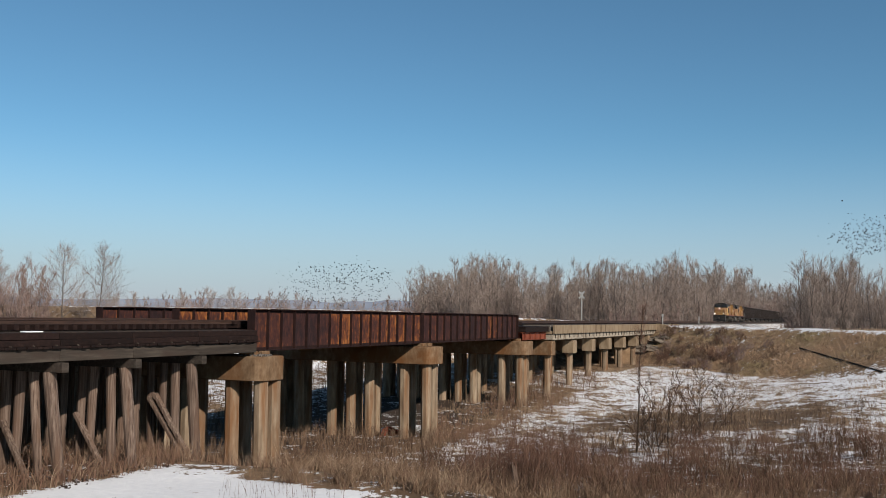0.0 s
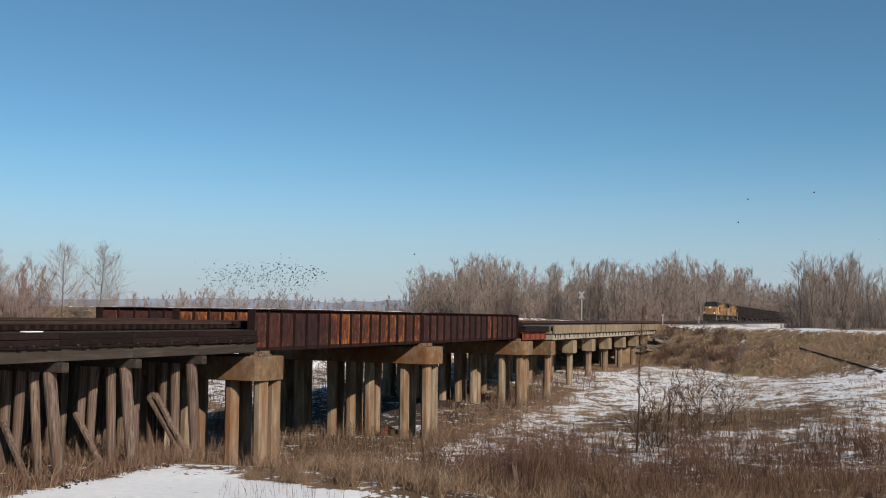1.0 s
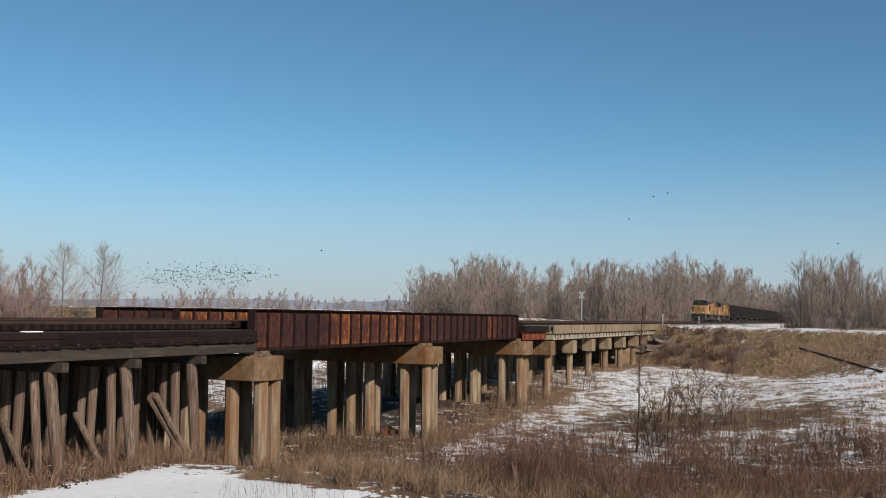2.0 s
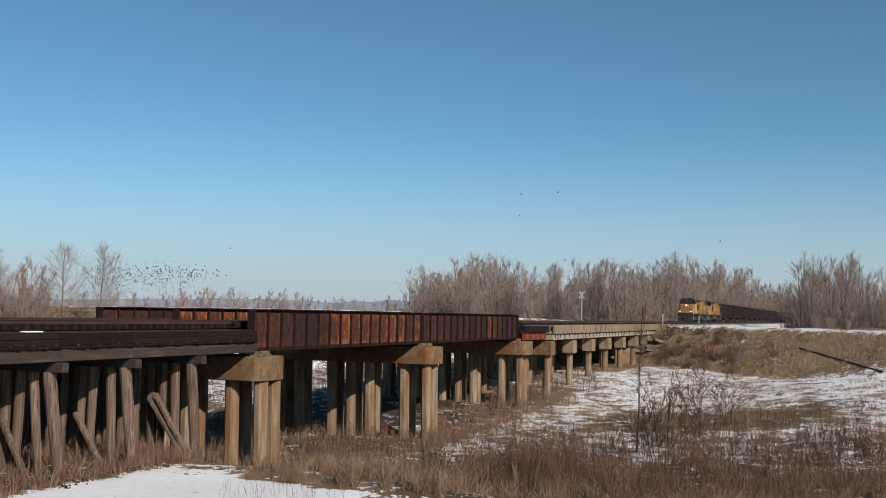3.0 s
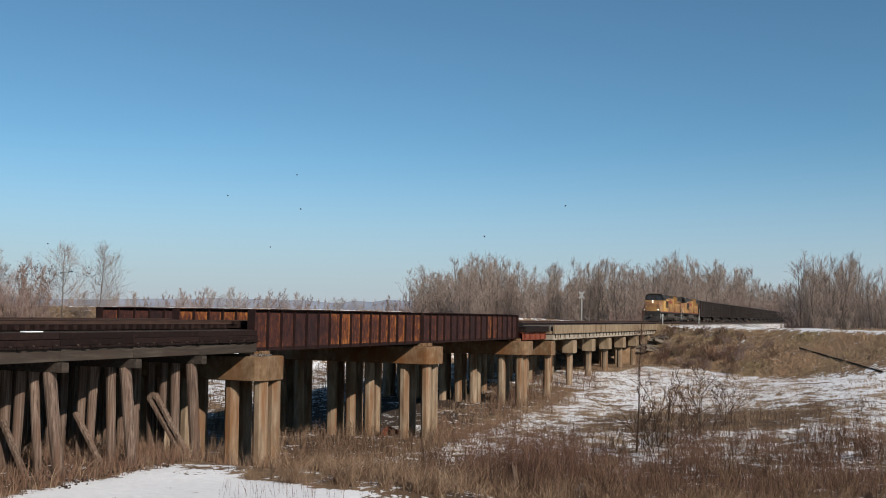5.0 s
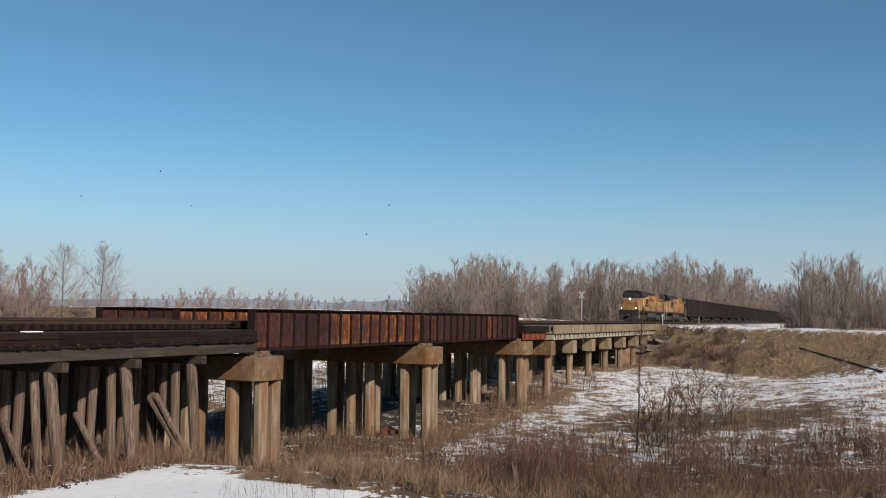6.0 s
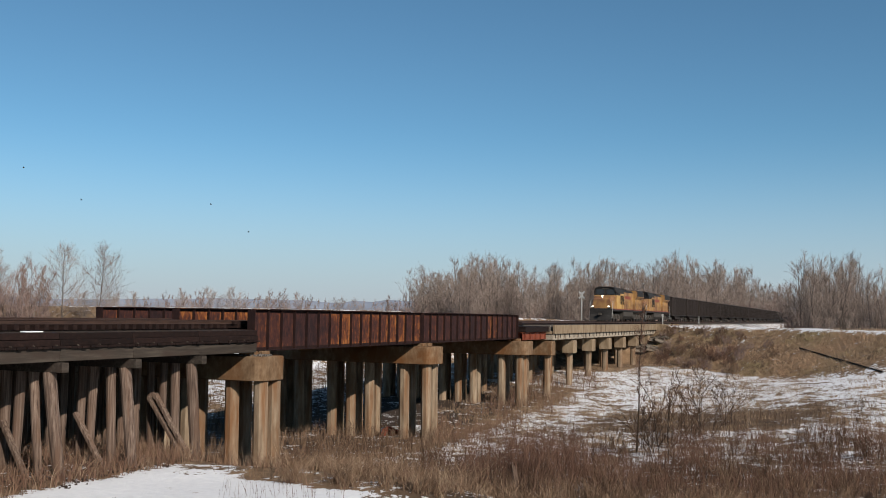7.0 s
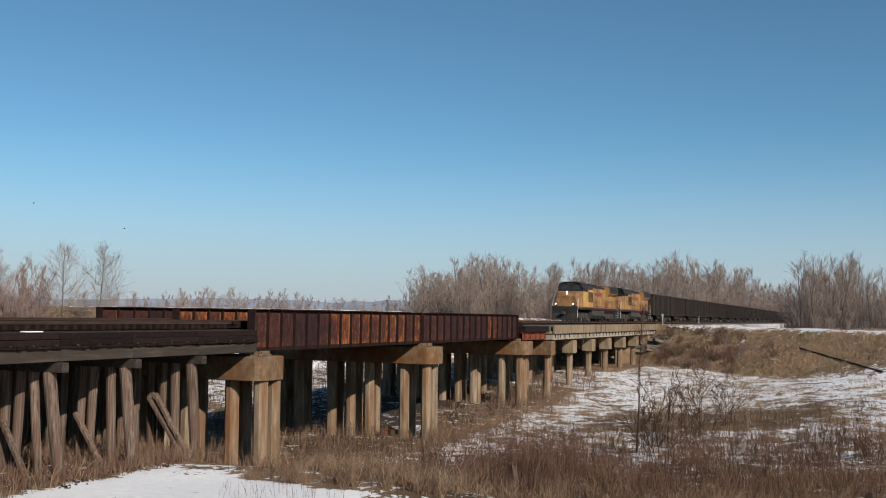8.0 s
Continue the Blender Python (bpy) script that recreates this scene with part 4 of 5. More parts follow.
def loco_truck(y, parent):
    g = Geo()
    for s in (-1, 1):
        g.prism([(y - 2.5, 0.55), (y - 2.2, 0.42), (y - 0.9, 0.36), (y + 0.9, 0.36), (y + 2.2, 0.42), (y + 2.5, 0.55), (y + 2.4, 0.95), (y + 1.0, 1.02), (y - 1.0, 1.02), (y - 2.4, 0.95)], s * 1.06 - 0.07, s * 1.06 + 0.07, "x")
        for k in (-1.85, 0.0, 1.85):
            g.box((s * 1.16, y + k, 0.53), (0.16, 0.42, 0.44), ch=0.03)
        for k in (-0.95, 0.95):
            g.tube((s * 1.15, y + k, 0.55), (s * 1.15, y + k, 0.98), 0.13, 0.13, 8)
    g.box((0, y, 0.85), (1.9, 3.6, 0.3))
    tr = part("truck", g, TRUCK_GREY, parent, "dusty grey three-axle truck frame")
    for k in (-1.85, 0.0, 1.85):
        railed_wheels(y + k, tr, 0.53)


def locomotive(lit=True):
    lamp = HEADLIGHT if lit else CAB_GLASS
    paint = YELLOW if lit else YELLOW_DIRTY
    top = thing("locomotive", "yellow diesel locomotive with a dark roof and lit headlights" if lit else "second yellow diesel locomotive, dirty, with its lights off", "locomotive", "locomotives of the train")
    part("frame", Geo().box((0, 11.2, 1.55), (3.0, 21.2, 0.34), ch=0.04), ROOF_GREY, top)
    part("sill_stripe", Geo().box((1.505, 11.2, 1.66), (0.012, 20.6, 0.09)).box((-1.505, 11.2, 1.66), (0.012, 20.6, 0.09)), RED_STRIPE, top, "thin red sill stripe")
    # pilot and plough
    part("pilot", Geo().prism([(0.55, 1.7), (0.55, 0.9), (0.25, 0.16), (0.62, 0.16), (0.9, 1.0), (0.9, 1.7)], -1.45, 1.45, "x"), ROOF_GREY, top, "black plough under the front platform")
    part("coupler", Geo().box((0, 0.3, 0.95), (0.3, 0.8, 0.28), ch=0.05).box((0, -0.02, 0.95), (0.42, 0.2, 0.36), ch=0.06), TRUCK_GREY, top)
    # wide nose with a sloping front
    nose = Geo()
    w, t = 1.4, 1.05
    nose.add([(-w, 1.15, 1.72), (w, 1.15, 1.72), (w, 3.1, 1.72), (-w, 3.1, 1.72), (-t, 1.1, 2.9), (t, 1.1, 2.9), (w, 3.1, 3.45), (-w, 3.1, 3.45), (-w, 1.55, 2.75), (w, 1.55, 2.75), (-t, 1.6, 3.28), (t, 1.6, 3.28)],
             [(0, 3, 2, 1), (0, 1, 5, 4), (4, 5, 11, 10), (0, 4, 8), (1, 9, 5), (4, 10, 8), (5, 9, 11), (1, 2, 6, 9), (0, 8, 7, 3), (10, 11, 6, 7), (9, 6, 11), (8, 10, 7), (2, 3, 7, 6)])
    part("nose", nose, YELLOW_DIRTY, top)
    # cab
    cab = Geo().prism([(-1.5, 1.72), (1.5, 1.72), (1.5, 3.5), (-1.5, 3.5)], 3.1, 5.5, "y")
    part("cab", cab, paint, top)
    part("cab_top", Geo().prism([(-1.49, 3.5), (1.49, 3.5), (1.49, 3.9), (1.27, 4.4), (0.8, 4.58), (-0.8, 4.58), (-1.27, 4.4), (-1.49, 3.9)], 3.1, 5.5, "y"), ROOF_GREY, top, "dark upper cab with the windows")
    part("cab_roof", Geo().prism([(-1.53, 3.86), (-1.29, 4.45), (-0.8, 4.63), (0.8, 4.63), (1.29, 4.45), (1.53, 3.86), (1.42, 3.86), (1.2, 4.36), (0.78, 4.53), (-0.78, 4.53), (-1.2, 4.36), (-1.42, 3.86)], 2.95, 5.65, "y"), ROOF_GREY, top)
    for s in (-1, 1):
        part("windscreen", Geo().box((s * 0.72, 3.085, 3.92), (1.05, 0.03, 0.66), ch=0.01), CAB_GLASS, top)
        part("side_window", Geo().box((s * 1.495, 4.3, 3.72), (0.03, 1.5, 0.4), ch=0.01), CAB_GLASS, top)
    part("headlight", Geo().tube((0, 1.56, 3.42), (0, 1.42, 3.42), 0.055, 0.055, 12).tube((0, 1.56, 3.2), (0, 1.38, 3.2), 0.055, 0.055, 12), lamp, top, "pair of headlights")
    for s in (-1, 1):
        part("ditch_light", Geo().tube((s * 1.05, 0.62, 1.98), (s * 1.05, 0.48, 1.98), 0.06, 0.06, 12), lamp, top, "round ditch light")
        part("light_bracket", Geo().box((s * 1.05, 0.72, 1.86), (0.2, 0.2, 0.36)), ROOF_GREY, top)
    part("number_board", Geo().box((0, 3.07, 4.4), (0.9, 0.04, 0.14)), TRUCK_GREY, top)
    # long hood in sections
    hood = Geo().prism([(-1.0, 1.72), (1.0, 1.72), (1.0, 4.0), (0.8, 4.3), (-0.8, 4.3), (-1.0, 4.0)], 5.5, 16.3, "y")
    part("hood", hood, YELLOW_DIRTY, top)
    part("blower_housing", Geo().prism([(-1.42, 1.72), (1.42, 1.72), (1.42, 3.75), (1.15, 4.2), (-1.15, 4.2), (-1.42, 3.75)], 5.52, 8.2, "y"), paint, top)
    part("radiator_cabin", Geo().prism([(-1.2, 1.72), (1.2, 1.72), (1.2, 3.2), (1.55, 3.55), (1.55, 4.25), (1.3, 4.45), (-1.3, 4.45), (-1.55, 4.25), (-1.55, 3.55), (-1.2, 3.2)], 16.3, 21.2, "y"), YELLOW_DIRTY, top)
    part("roof", Geo().prism([(-0.98, 4.06), (0.98, 4.06), (0.78, 4.37), (-0.78, 4.37)], 5.6, 16.3, "y").prism([(-1.44, 3.78), (1.44, 3.78), (1.17, 4.24), (-1.17, 4.24)], 5.66, 8.22, "y").prism([(-1.58, 3.62), (1.58, 3.62), (1.58, 4.28), (1.32, 4.5), (-1.32, 4.5), (-1.58, 4.28)], 16.4, 21.0, "y"), ROOF_GREY, top, "sooty dark roof and radiators")
    ex = Geo().box((0, 11.0, 4.46), (0.7, 1.5, 0.3), ch=0.05)
    for y in (7.0, 13.4):
        ex.tube((0, y, 4.3), (0, y, 4.55), 0.62, 0.62, 16)
    part("exhaust_and_fans", ex, ROOF_GREY, top)
    for k in range(13):
        y = 8.7 + 0.6 * k
        for s in (-1, 1):
            part("hood_door", Geo().box((s * 1.012, y, 2.75), (0.03, 0.55, 1.75), ch=0.008), YELLOW_DIRTY, top)
    for s in (-1, 1):
        vent = Geo()
        for k in range(9):
            vent.box((s * 1.435, 5.75 + 0.27 * k, 2.9), (0.02, 0.12, 1.2))
        part("side_vent", vent, ROOF_GREY, top)
        part("letter_stripe", Geo().box((s * 1.032, 12.4, 3.35), (0.01, 3.8, 0.4)), RED_STRIPE, top, "red lettering as a plain bar")
        rail = Geo()
        for k in range(12):
            y = 5.6 + 1.38 * k
            rail.tube((s * 1.46, y, 1.7), (s * 1.46, y, 2.65), 0.02, 0.02, 5)
        rail.tube((s * 1.46, 5.6, 2.65), (s * 1.46, 20.8, 2.65), 0.022, 0.022, 5)
        part("handrail", rail, YELLOW_DIRTY, top)
        for y0, yy in ((0.75, 1.05), (21.7, 21.4)):
            st = Geo()
            for k in range(4):
                st.box((s * 1.32, y0 + (yy - y0) * k / 3, 0.5 + 0.32 * k), (0.32, 0.32, 0.04))
            st.tube((s * 1.5, y0 - 0.2, 0.5), (s * 1.5, yy, 2.6), 0.03, 0.03, 5)
            part("step_ladder", st, WHITE_PAINT, top)
    part("fuel_tank", Geo().prism([(-1.4, 1.36), (1.4, 1.36), (1.4, 0.75), (1.05, 0.35), (-1.05, 0.35), (-1.4, 0.75)], 7.9, 14.2, "y"), TRUCK_GREY, top, "dusty grey fuel tank")
    loco_truck(4.4, top)
    loco_truck(17.8, top)
    return top


def hopper():
    top = thing("coal_car", "dark ribbed steel coal car heaped with coal", "rail car", "coal cars of the train")
    body = Geo()
    L0, L1 = 0.9, 15.3
    for s in (-1, 1):
        body.box((s * 1.54, 8.1, 2.67), (0.05, 14.4, 3.14))
        body.box((s * 1.57, 8.1, 4.24), (0.16, 14.5, 0.14), ch=0.01)
        body.box((s * 1.55, 8.1, 1.15), (0.14, 14.5, 0.22), ch=0.01)
    for y in (L0, L1):
        body.box((0, y, 2.67), (3.1, 0.06, 3.14))
        body.box((0, y, 4.24), (3.2, 0.16, 0.14))
        for k in (-1.0, 0.0, 1.0):
            body.box((k, y + (-0.08 if y < 8 else 0.08), 2.62), (0.12, 0.12, 3.0))
    body.box((0, 8.1, 1.1), (3.0, 14.3, 0.1))
    part("body", body, COAL_GREY, top)
    for s in (-1, 1):
        for k in range(13):
            part("rib", Geo().box((s * 1.62, 1.35 + 1.125 * k, 2.67), (0.12, 0.13, 3.0)), COAL_GREY, top)
    load = Geo()
    nx, ny = 6, 22
    vs = []
    for j in range(ny + 1):
        for i in range(nx + 1):
            u, v = i / nx, j / ny
            edge = min(1, 4 * min(u, 1 - u)) * min(1, 9 * min(v, 1 - v))
            vs.append((-1.5 + 3.0 * u, L0 + 0.05 + 14.2 * v, 3.85 + 0.42 * edge + 0.16 * noise.noise((u * 4, v * 14, 1.0))))
    load.add(vs, [(j * (nx + 1) + i, j * (nx + 1) + i + 1, (j + 1) * (nx + 1) + i + 1, (j + 1) * (nx + 1) + i) for j in range(ny) for i in range(nx)])
    part("coal_load", load, COAL, top, "heaped black coal")
    sill = Geo().box((0, 8.1, 0.95), (0.6, 15.8, 0.3)).box((0, 0.05, 0.9), (0.35, 0.5, 0.3)).box((0, 16.15, 0.9), (0.35, 0.5, 0.3))
    sill.prism([(4.5, 1.1), (11.7, 1.1), (10.4, 0.5), (5.8, 0.5)], -1.3, 1.3, "x")
    part("centre_sill", sill, COAL_GREY, top)
    for y in (2.2, 14.0):
        g = Geo()
        for s in (-1, 1):
            g.prism([(y - 1.3, 0.45), (y - 0.4, 0.28), (y + 0.4, 0.28), (y + 1.3, 0.45), (y + 1.3, 0.66), (y + 0.4, 0.82), (y - 0.4, 0.82), (y - 1.3, 0.66)], s * 1.0 - 0.08, s * 1.0 + 0.08, "x")
        g.box((0, y, 0.6), (2.0, 0.4, 0.3))
        tr = part("truck", g, TRUCK_GREY, top)
        for k in (-0.9, 0.9):
            railed_wheels(y + k, tr, 0.46)
    return top


loco = locomotive()
train += [(loco, 0.0), (locomotive(False), 22.4)]
car = hopper()
for i in range(26):
    train.append((car if i == 0 else copy_thing(car, Matrix()), 45.0 + 16.4 * i))
# ---- brush, weeds and grass ----
def stem(g, rnd, p, w, ln, hw, bend=0.25, seg=3):
    """One thin bending stem as a strip."""
    side = Vector((rnd.gauss(0, 1), rnd.gauss(0, 1), 0.01)).normalized()
    lean = Vector((rnd.gauss(0, 1), rnd.gauss(0, 1), -0.25)) * bend
    vs = []
    for i in range(seg):
        k = i / seg
        c = p + w * (ln * k) + lean * (ln * k * k)
        s = side * hw * (1 - 0.75 * k)
        vs += [tuple(c - s), tuple(c + s)]
    vs.append(tuple(p + w * ln + lean * ln))
    fs = [(2 * i, 2 * i + 1, 2 * i + 3, 2 * i + 2) for i in range(seg - 1)] + [(2 * seg - 2, 2 * seg - 1, 2 * seg)]
    g.add(vs, fs)
    return lean


def up_way(rnd, k):
    return Vector((rnd.gauss(0, k), rnd.gauss(0, k), 1)).normalized()


def weed(g, rnd, p, h, hw, branches):
    w = up_way(rnd, 0.14)
    lean = stem(g, rnd, p, w, h, hw, 0.12)
    for _ in range(branches):
        k = rnd.uniform(0.3, 0.9)
        q = p + w * (h * k) + lean * (h * k * k)
        stem(g, rnd, q, (w + Vector((rnd.gauss(0, 0.5), rnd.gauss(0, 0.5), 0.1))).normalized(), h * rnd.uniform(0.15, 0.4), hw * 0.6, 0.15, 2)


def scatter(rnd, n, px0, px1, d0, d1, keep):
    """Points on the ground, spread over a wedge of the plan."""
    out = []
    for _ in range(n):
        d = math.sqrt(rnd.uniform(d0 * d0, d1 * d1))
        x, y = on_ray((rnd.uniform(px0, px1) - 784) / 1755, d)
        if keep(x, y) > rnd.random():
            out.append(Vector((x, y, ground_z(x, y) - 0.03)))
    return out


def bare_near(x, y):
    s = snow_amount(x, y, 0)
    return 0.02 if (s > 0.6 and y < 40) else 1.0


def clumpy(x, y, s, seed, cut):
    return 1.0 if bumps(x, y, s, seed) > cut else 0.12


def build_brush():
    rnd = random.Random(77)
    tan, dark, red, low, levee, pale = Geo(), Geo(), Geo(), Geo(), Geo(), Geo()
    # dry tan grass at the foot of the bridge and through the weeds
    for p in scatter(rnd, 12500, -60, 1640, 36, 60, lambda x, y: bare_near(x, y) * clumpy(x, y, 0.45, 5, 0.12)):
        stem(red if bumps(p.x, p.y, 0.35, 71) > 0.05 else tan, rnd, p, up_way(rnd, 0.3), rnd.uniform(0.4, 1.25), 0.013, 0.45, 3)
    for p in scatter(rnd, 9000, -40, 800, 42, 74, lambda x, y: bare_near(x, y) * (1 if -40 < x < -24.5 else 0.1)):
        stem(tan, rnd, p, up_way(rnd, 0.22), rnd.uniform(0.5, 1.5), 0.014, 0.35, 3)
    for p in scatter(rnd, 9000, -60, 420, 32, 52, lambda x, y: 1.0 if -33 < x < -26.2 and y < 44 else 0.0):
        stem(red if rnd.random() < 0.55 else tan, rnd, p, up_way(rnd, 0.28), rnd.uniform(0.3, 1.2), 0.014, 0.4, 3)
    # dark branching weeds in the low ground
    for p in scatter(rnd, 9500, 560, 1640, 40, 70, lambda x, y: bare_near(x, y) * clumpy(x, y, 0.22, 9, 0.06) * (1.0 if 0.923 * y - 0.385 * x < 58 else 0.55)):
        weed(dark, rnd, p, rnd.uniform(0.6, 1.8), 0.015, 5)
    for p in scatter(rnd, 2600, 900, 1640, 60, 84, lambda x, y: clumpy(x, y, 0.12, 14, 0.0)):
        weed(dark, rnd, p, rnd.uniform(0.6, 1.5), 0.013, 3)
    # arching tussocks of tan grass in front
    for c in scatter(rnd, 270, 480, 1640, 37, 53, lambda x, y: bare_near(x, y)):
        k, n = rnd.uniform(0.7, 1.6), rnd.randint(40, 100)
        for _ in range(n):
            q = c + Vector((rnd.gauss(0, 0.22), rnd.gauss(0, 0.22), 0))
            stem(pale if rnd.random() < 0.22 else tan, rnd, q, up_way(rnd, 0.38), k * rnd.uniform(0.6, 1.25), 0.011, 0.5, 4)
    for p in scatter(rnd, 90, 400, 620, 31, 37, lambda x, y: 1.0):
        weed(red, rnd, p, rnd.uniform(0.3, 0.9), 0.008, 3)
    # golden grass on the snow and brush along the foot of the bridge
    for p in scatter(rnd, 2600, 1130, 1340, 88, 110, lambda x, y: 0.75 if bumps(x, y, 0.22, 43) > 0.1 else 0.04):
        stem(tan, rnd, p, up_way(rnd, 0.3), rnd.uniform(0.3, 0.8), 0.018, 0.4, 2)
    for p in scatter(rnd, 9000, 760, 1060, 66, 112, lambda x, y: 1.0 if -33 < x < -24 and bumps(x, y, 0.3, 41) > -0.1 else 0.0):
        weed(red if rnd.random() < 0.5 else tan, rnd, p, rnd.uniform(0.5, 1.5), 0.016, 3)
    # dead weeds and brush behind the bridge
    for p in scatter(rnd, 9000, -40, 760, 55, 120, lambda x, y: 1.0 if -62 < x < -41.5 and bumps(x, y, 0.2, 31) > -0.1 else 0.0):
        weed(dark, rnd, p, rnd.uniform(0.6, 2.0), 0.02, 4)
    # reddish upright shoots
    for c, r, n, h in (((905, 48.5), 2.4, 520, 3.0), ((975, 50), 2.2, 460, 2.8), ((840, 47), 1.4, 170, 1.7), ((1235, 58), 1.5, 200, 2.2), ((1330, 62), 1.6, 160, 1.9), ((1545, 60), 1.3, 200, 2.2), ((1420, 57), 2.4, 240, 1.8), ((1060, 52), 2.4, 300, 1.9), ((1130, 47), 2.2, 360, 1.7), ((1210, 52), 2.2, 320, 1.7), ((1380, 48), 2.4, 340, 1.5), ((1470, 50), 2.2, 300, 1.6), ((1560, 48), 2.2, 260, 1.5), ((1290, 46), 2.0, 220, 1.4), ((790, 50), 1.2, 150, 1.8), ((1500, 66), 2.6, 200, 1.6)):
        x0, y0 = on_ray((c[0] - 784) / 1755, c[1])
        for _ in range(n):
            a, k = rnd.uniform(0, 6.283), r * math.sqrt(rnd.random())
            x, y = x0 + math.cos(a) * k, y0 + math.sin(a) * k
            weed(red, rnd, Vector((x, y, ground_z(x, y) - 0.03)), h * rnd.uniform(0.55, 1.1), 0.011, 4)
    # short grass over the thawing flat and on the levee's side
    for p in scatter(rnd, 46000, 760, 1640, 62, 122, lambda x, y: 1.0 if bumps(x, y, 0.3, 21) > 0.02 else 0.1):
        stem(low, rnd, p, up_way(rnd, 0.35), rnd.uniform(0.15, 0.55), 0.018, 0.4, 2)
    for p in scatter(rnd, 60000, 1120, 1700, 105, 160, lambda x, y: 1.0 if 4.0 < levee_at(x, y)[0] < 16 - 5.5 * smooth(-14, 8, x) and x > -27 else 0.0):
        stem(levee, rnd, p, up_way(rnd, 0.5), rnd.uniform(0.2, 0.75) * (1.3 if bumps(p.x, p.y, 0.25, 61) > 0.1 else 0.7), 0.022, 0.6, 2)
    for p in scatter(rnd, 22000, -60, 330, 100, 150, lambda x, y: 1.0 if 3.5 < levee_at(x, y)[0] < 16 else 0.0):
        stem(low, rnd, p, up_way(rnd, 0.4), rnd.uniform(0.3, 0.8), 0.024, 0.5, 2)
    for nm, g, m, label in (("dry_grass", tan, STEMS_TAN, "tall dry tan grass round the bridge piles"), ("weed_stems", dark, STEMS_DARK, "dark branching stems of dead weeds"),
                            ("red_brush", red, TWIGS_RED, "reddish bare brush of thin upright shoots"), ("tussock_grass", pale, GRASS_PALE, "arching pale blades of tussock grass"), ("short_grass", low, GRASS_PALE, "short dry winter grass on the thawing flat"), ("levee_grass", levee, LEVEE_GRASS, "matted brown and olive grass on the levee side")):
        tagged(part(nm, g, m), label, "brush" if "brush" in nm else "grass", kind="stuff")


build_brush()


def put_shrubs():
    kinds = [Plant(tree_kind("bare_shrub", "low bare shrub with thin spreading twigs", "shrub", "shrubs on the flat", 80 + i, STEMS_DARK, h=2.8, limbs=5, reach=0.55, angle=40, twig_n=2, stems=3, first=0.15, twig_w=0.0075, girth=0.009, fork=2, foot=0.15, bark=BARK_DARK)) for i in range(3)]
    r = random.Random(5)
    for px, d, s in ((1172, 60, 2.5), (1150, 63, 1.7), (1245, 70, 2.3), (1285, 76, 1.9), (1215, 66, 1.8), (1145, 62, 1.2), (1010, 60, 0.9), (1230, 62, 1.0), (1090, 58, 0.9), (1300, 58, 0.9), (560, 52, 0.9), (530, 51, 0.8), (1410, 63, 0.9), (1480, 60, 0.9), (1350, 49, 1.1), (1190, 48, 1.0), (1440, 52, 1.0), (960, 47, 0.8), (770, 50, 0.9), (700, 49, 0.8), (1540, 54, 1.1), (660, 48, 0.7)):
        x, y = on_ray((px - 784) / 1755, d)
        r.choice(kinds).put(x, y, s, r.uniform(0, 360))
    sap = tree_kind("sapling", "slender bare sapling with a thin crown of reddish twigs", "tree", "", 99, TWIGS_RED, h=10.4, limbs=16, reach=0.16, angle=32, twig_n=3, first=0.45, twig_w=0.007, girth=0.0085, fork=3, bark=BARK_DARK)
    x, y = on_ray((1129 - 784) / 1755, 64)
    sap.matrix_basis = pose(x, y, ground_z(x, y))


put_shrubs()


def slope_brush():
    """Golden brush on the levee's side and a fallen trunk lying down it."""
    kinds = [Plant(tree_kind("slope_bush", "reddish-brown bare bush on the levee's grassy side", "bush", "bushes on the levee", 120 + i, (TWIGS_PINK, STEMS_TAN, TWIGS_RED)[i], h=2.2, limbs=5, reach=0.45, angle=42, twig_n=4, stems=7, first=0.05, twig_w=0.010, girth=0.008, fork=3, foot=0.4)) for i in range(3)]
    r = random.Random(9)
    n = 0
    while n < 80:
        x, y = on_ray((r.uniform(1165, 1165 + 230 * r.random() ** 0.6) - 784) / 1755, r.uniform(118, 152))
        if x > -26 and 4.5 < levee_at(x, y)[0] < 16:
            r.choice(kinds).put(x, y, r.uniform(0.4, 1.0), r.uniform(0, 360))
            n += 1
    line = [meet(1415 + 18.5 * i, 618 + 5.3 * i) + Vector((0, 0, 0.12)) for i in range(9)]
    g, n = Geo(), 8
    vs = []
    for i, p in enumerate(line):
        r0 = 0.085 - 0.004 * i
        vs += [(p.x + r0 * math.cos(6.2832 * k / n) * 0.8, p.y + r0 * math.cos(6.2832 * k / n) * 0.6, p.z + r0 * math.sin(6.2832 * k / n)) for k in range(n)]
    g.add(vs, [(i * n + k, i * n + (k + 1) % n, (i + 1) * n + (k + 1) % n, (i + 1) * n + k) for i in range(len(line) - 1) for k in range(n)] + [tuple(range(n)), tuple(range(len(vs) - n, len(vs)))])
    tagged(part("fallen_trunk", g, BARK_DARK), "thin dark fallen trunk lying down the levee", "tree trunk")


slope_brush()


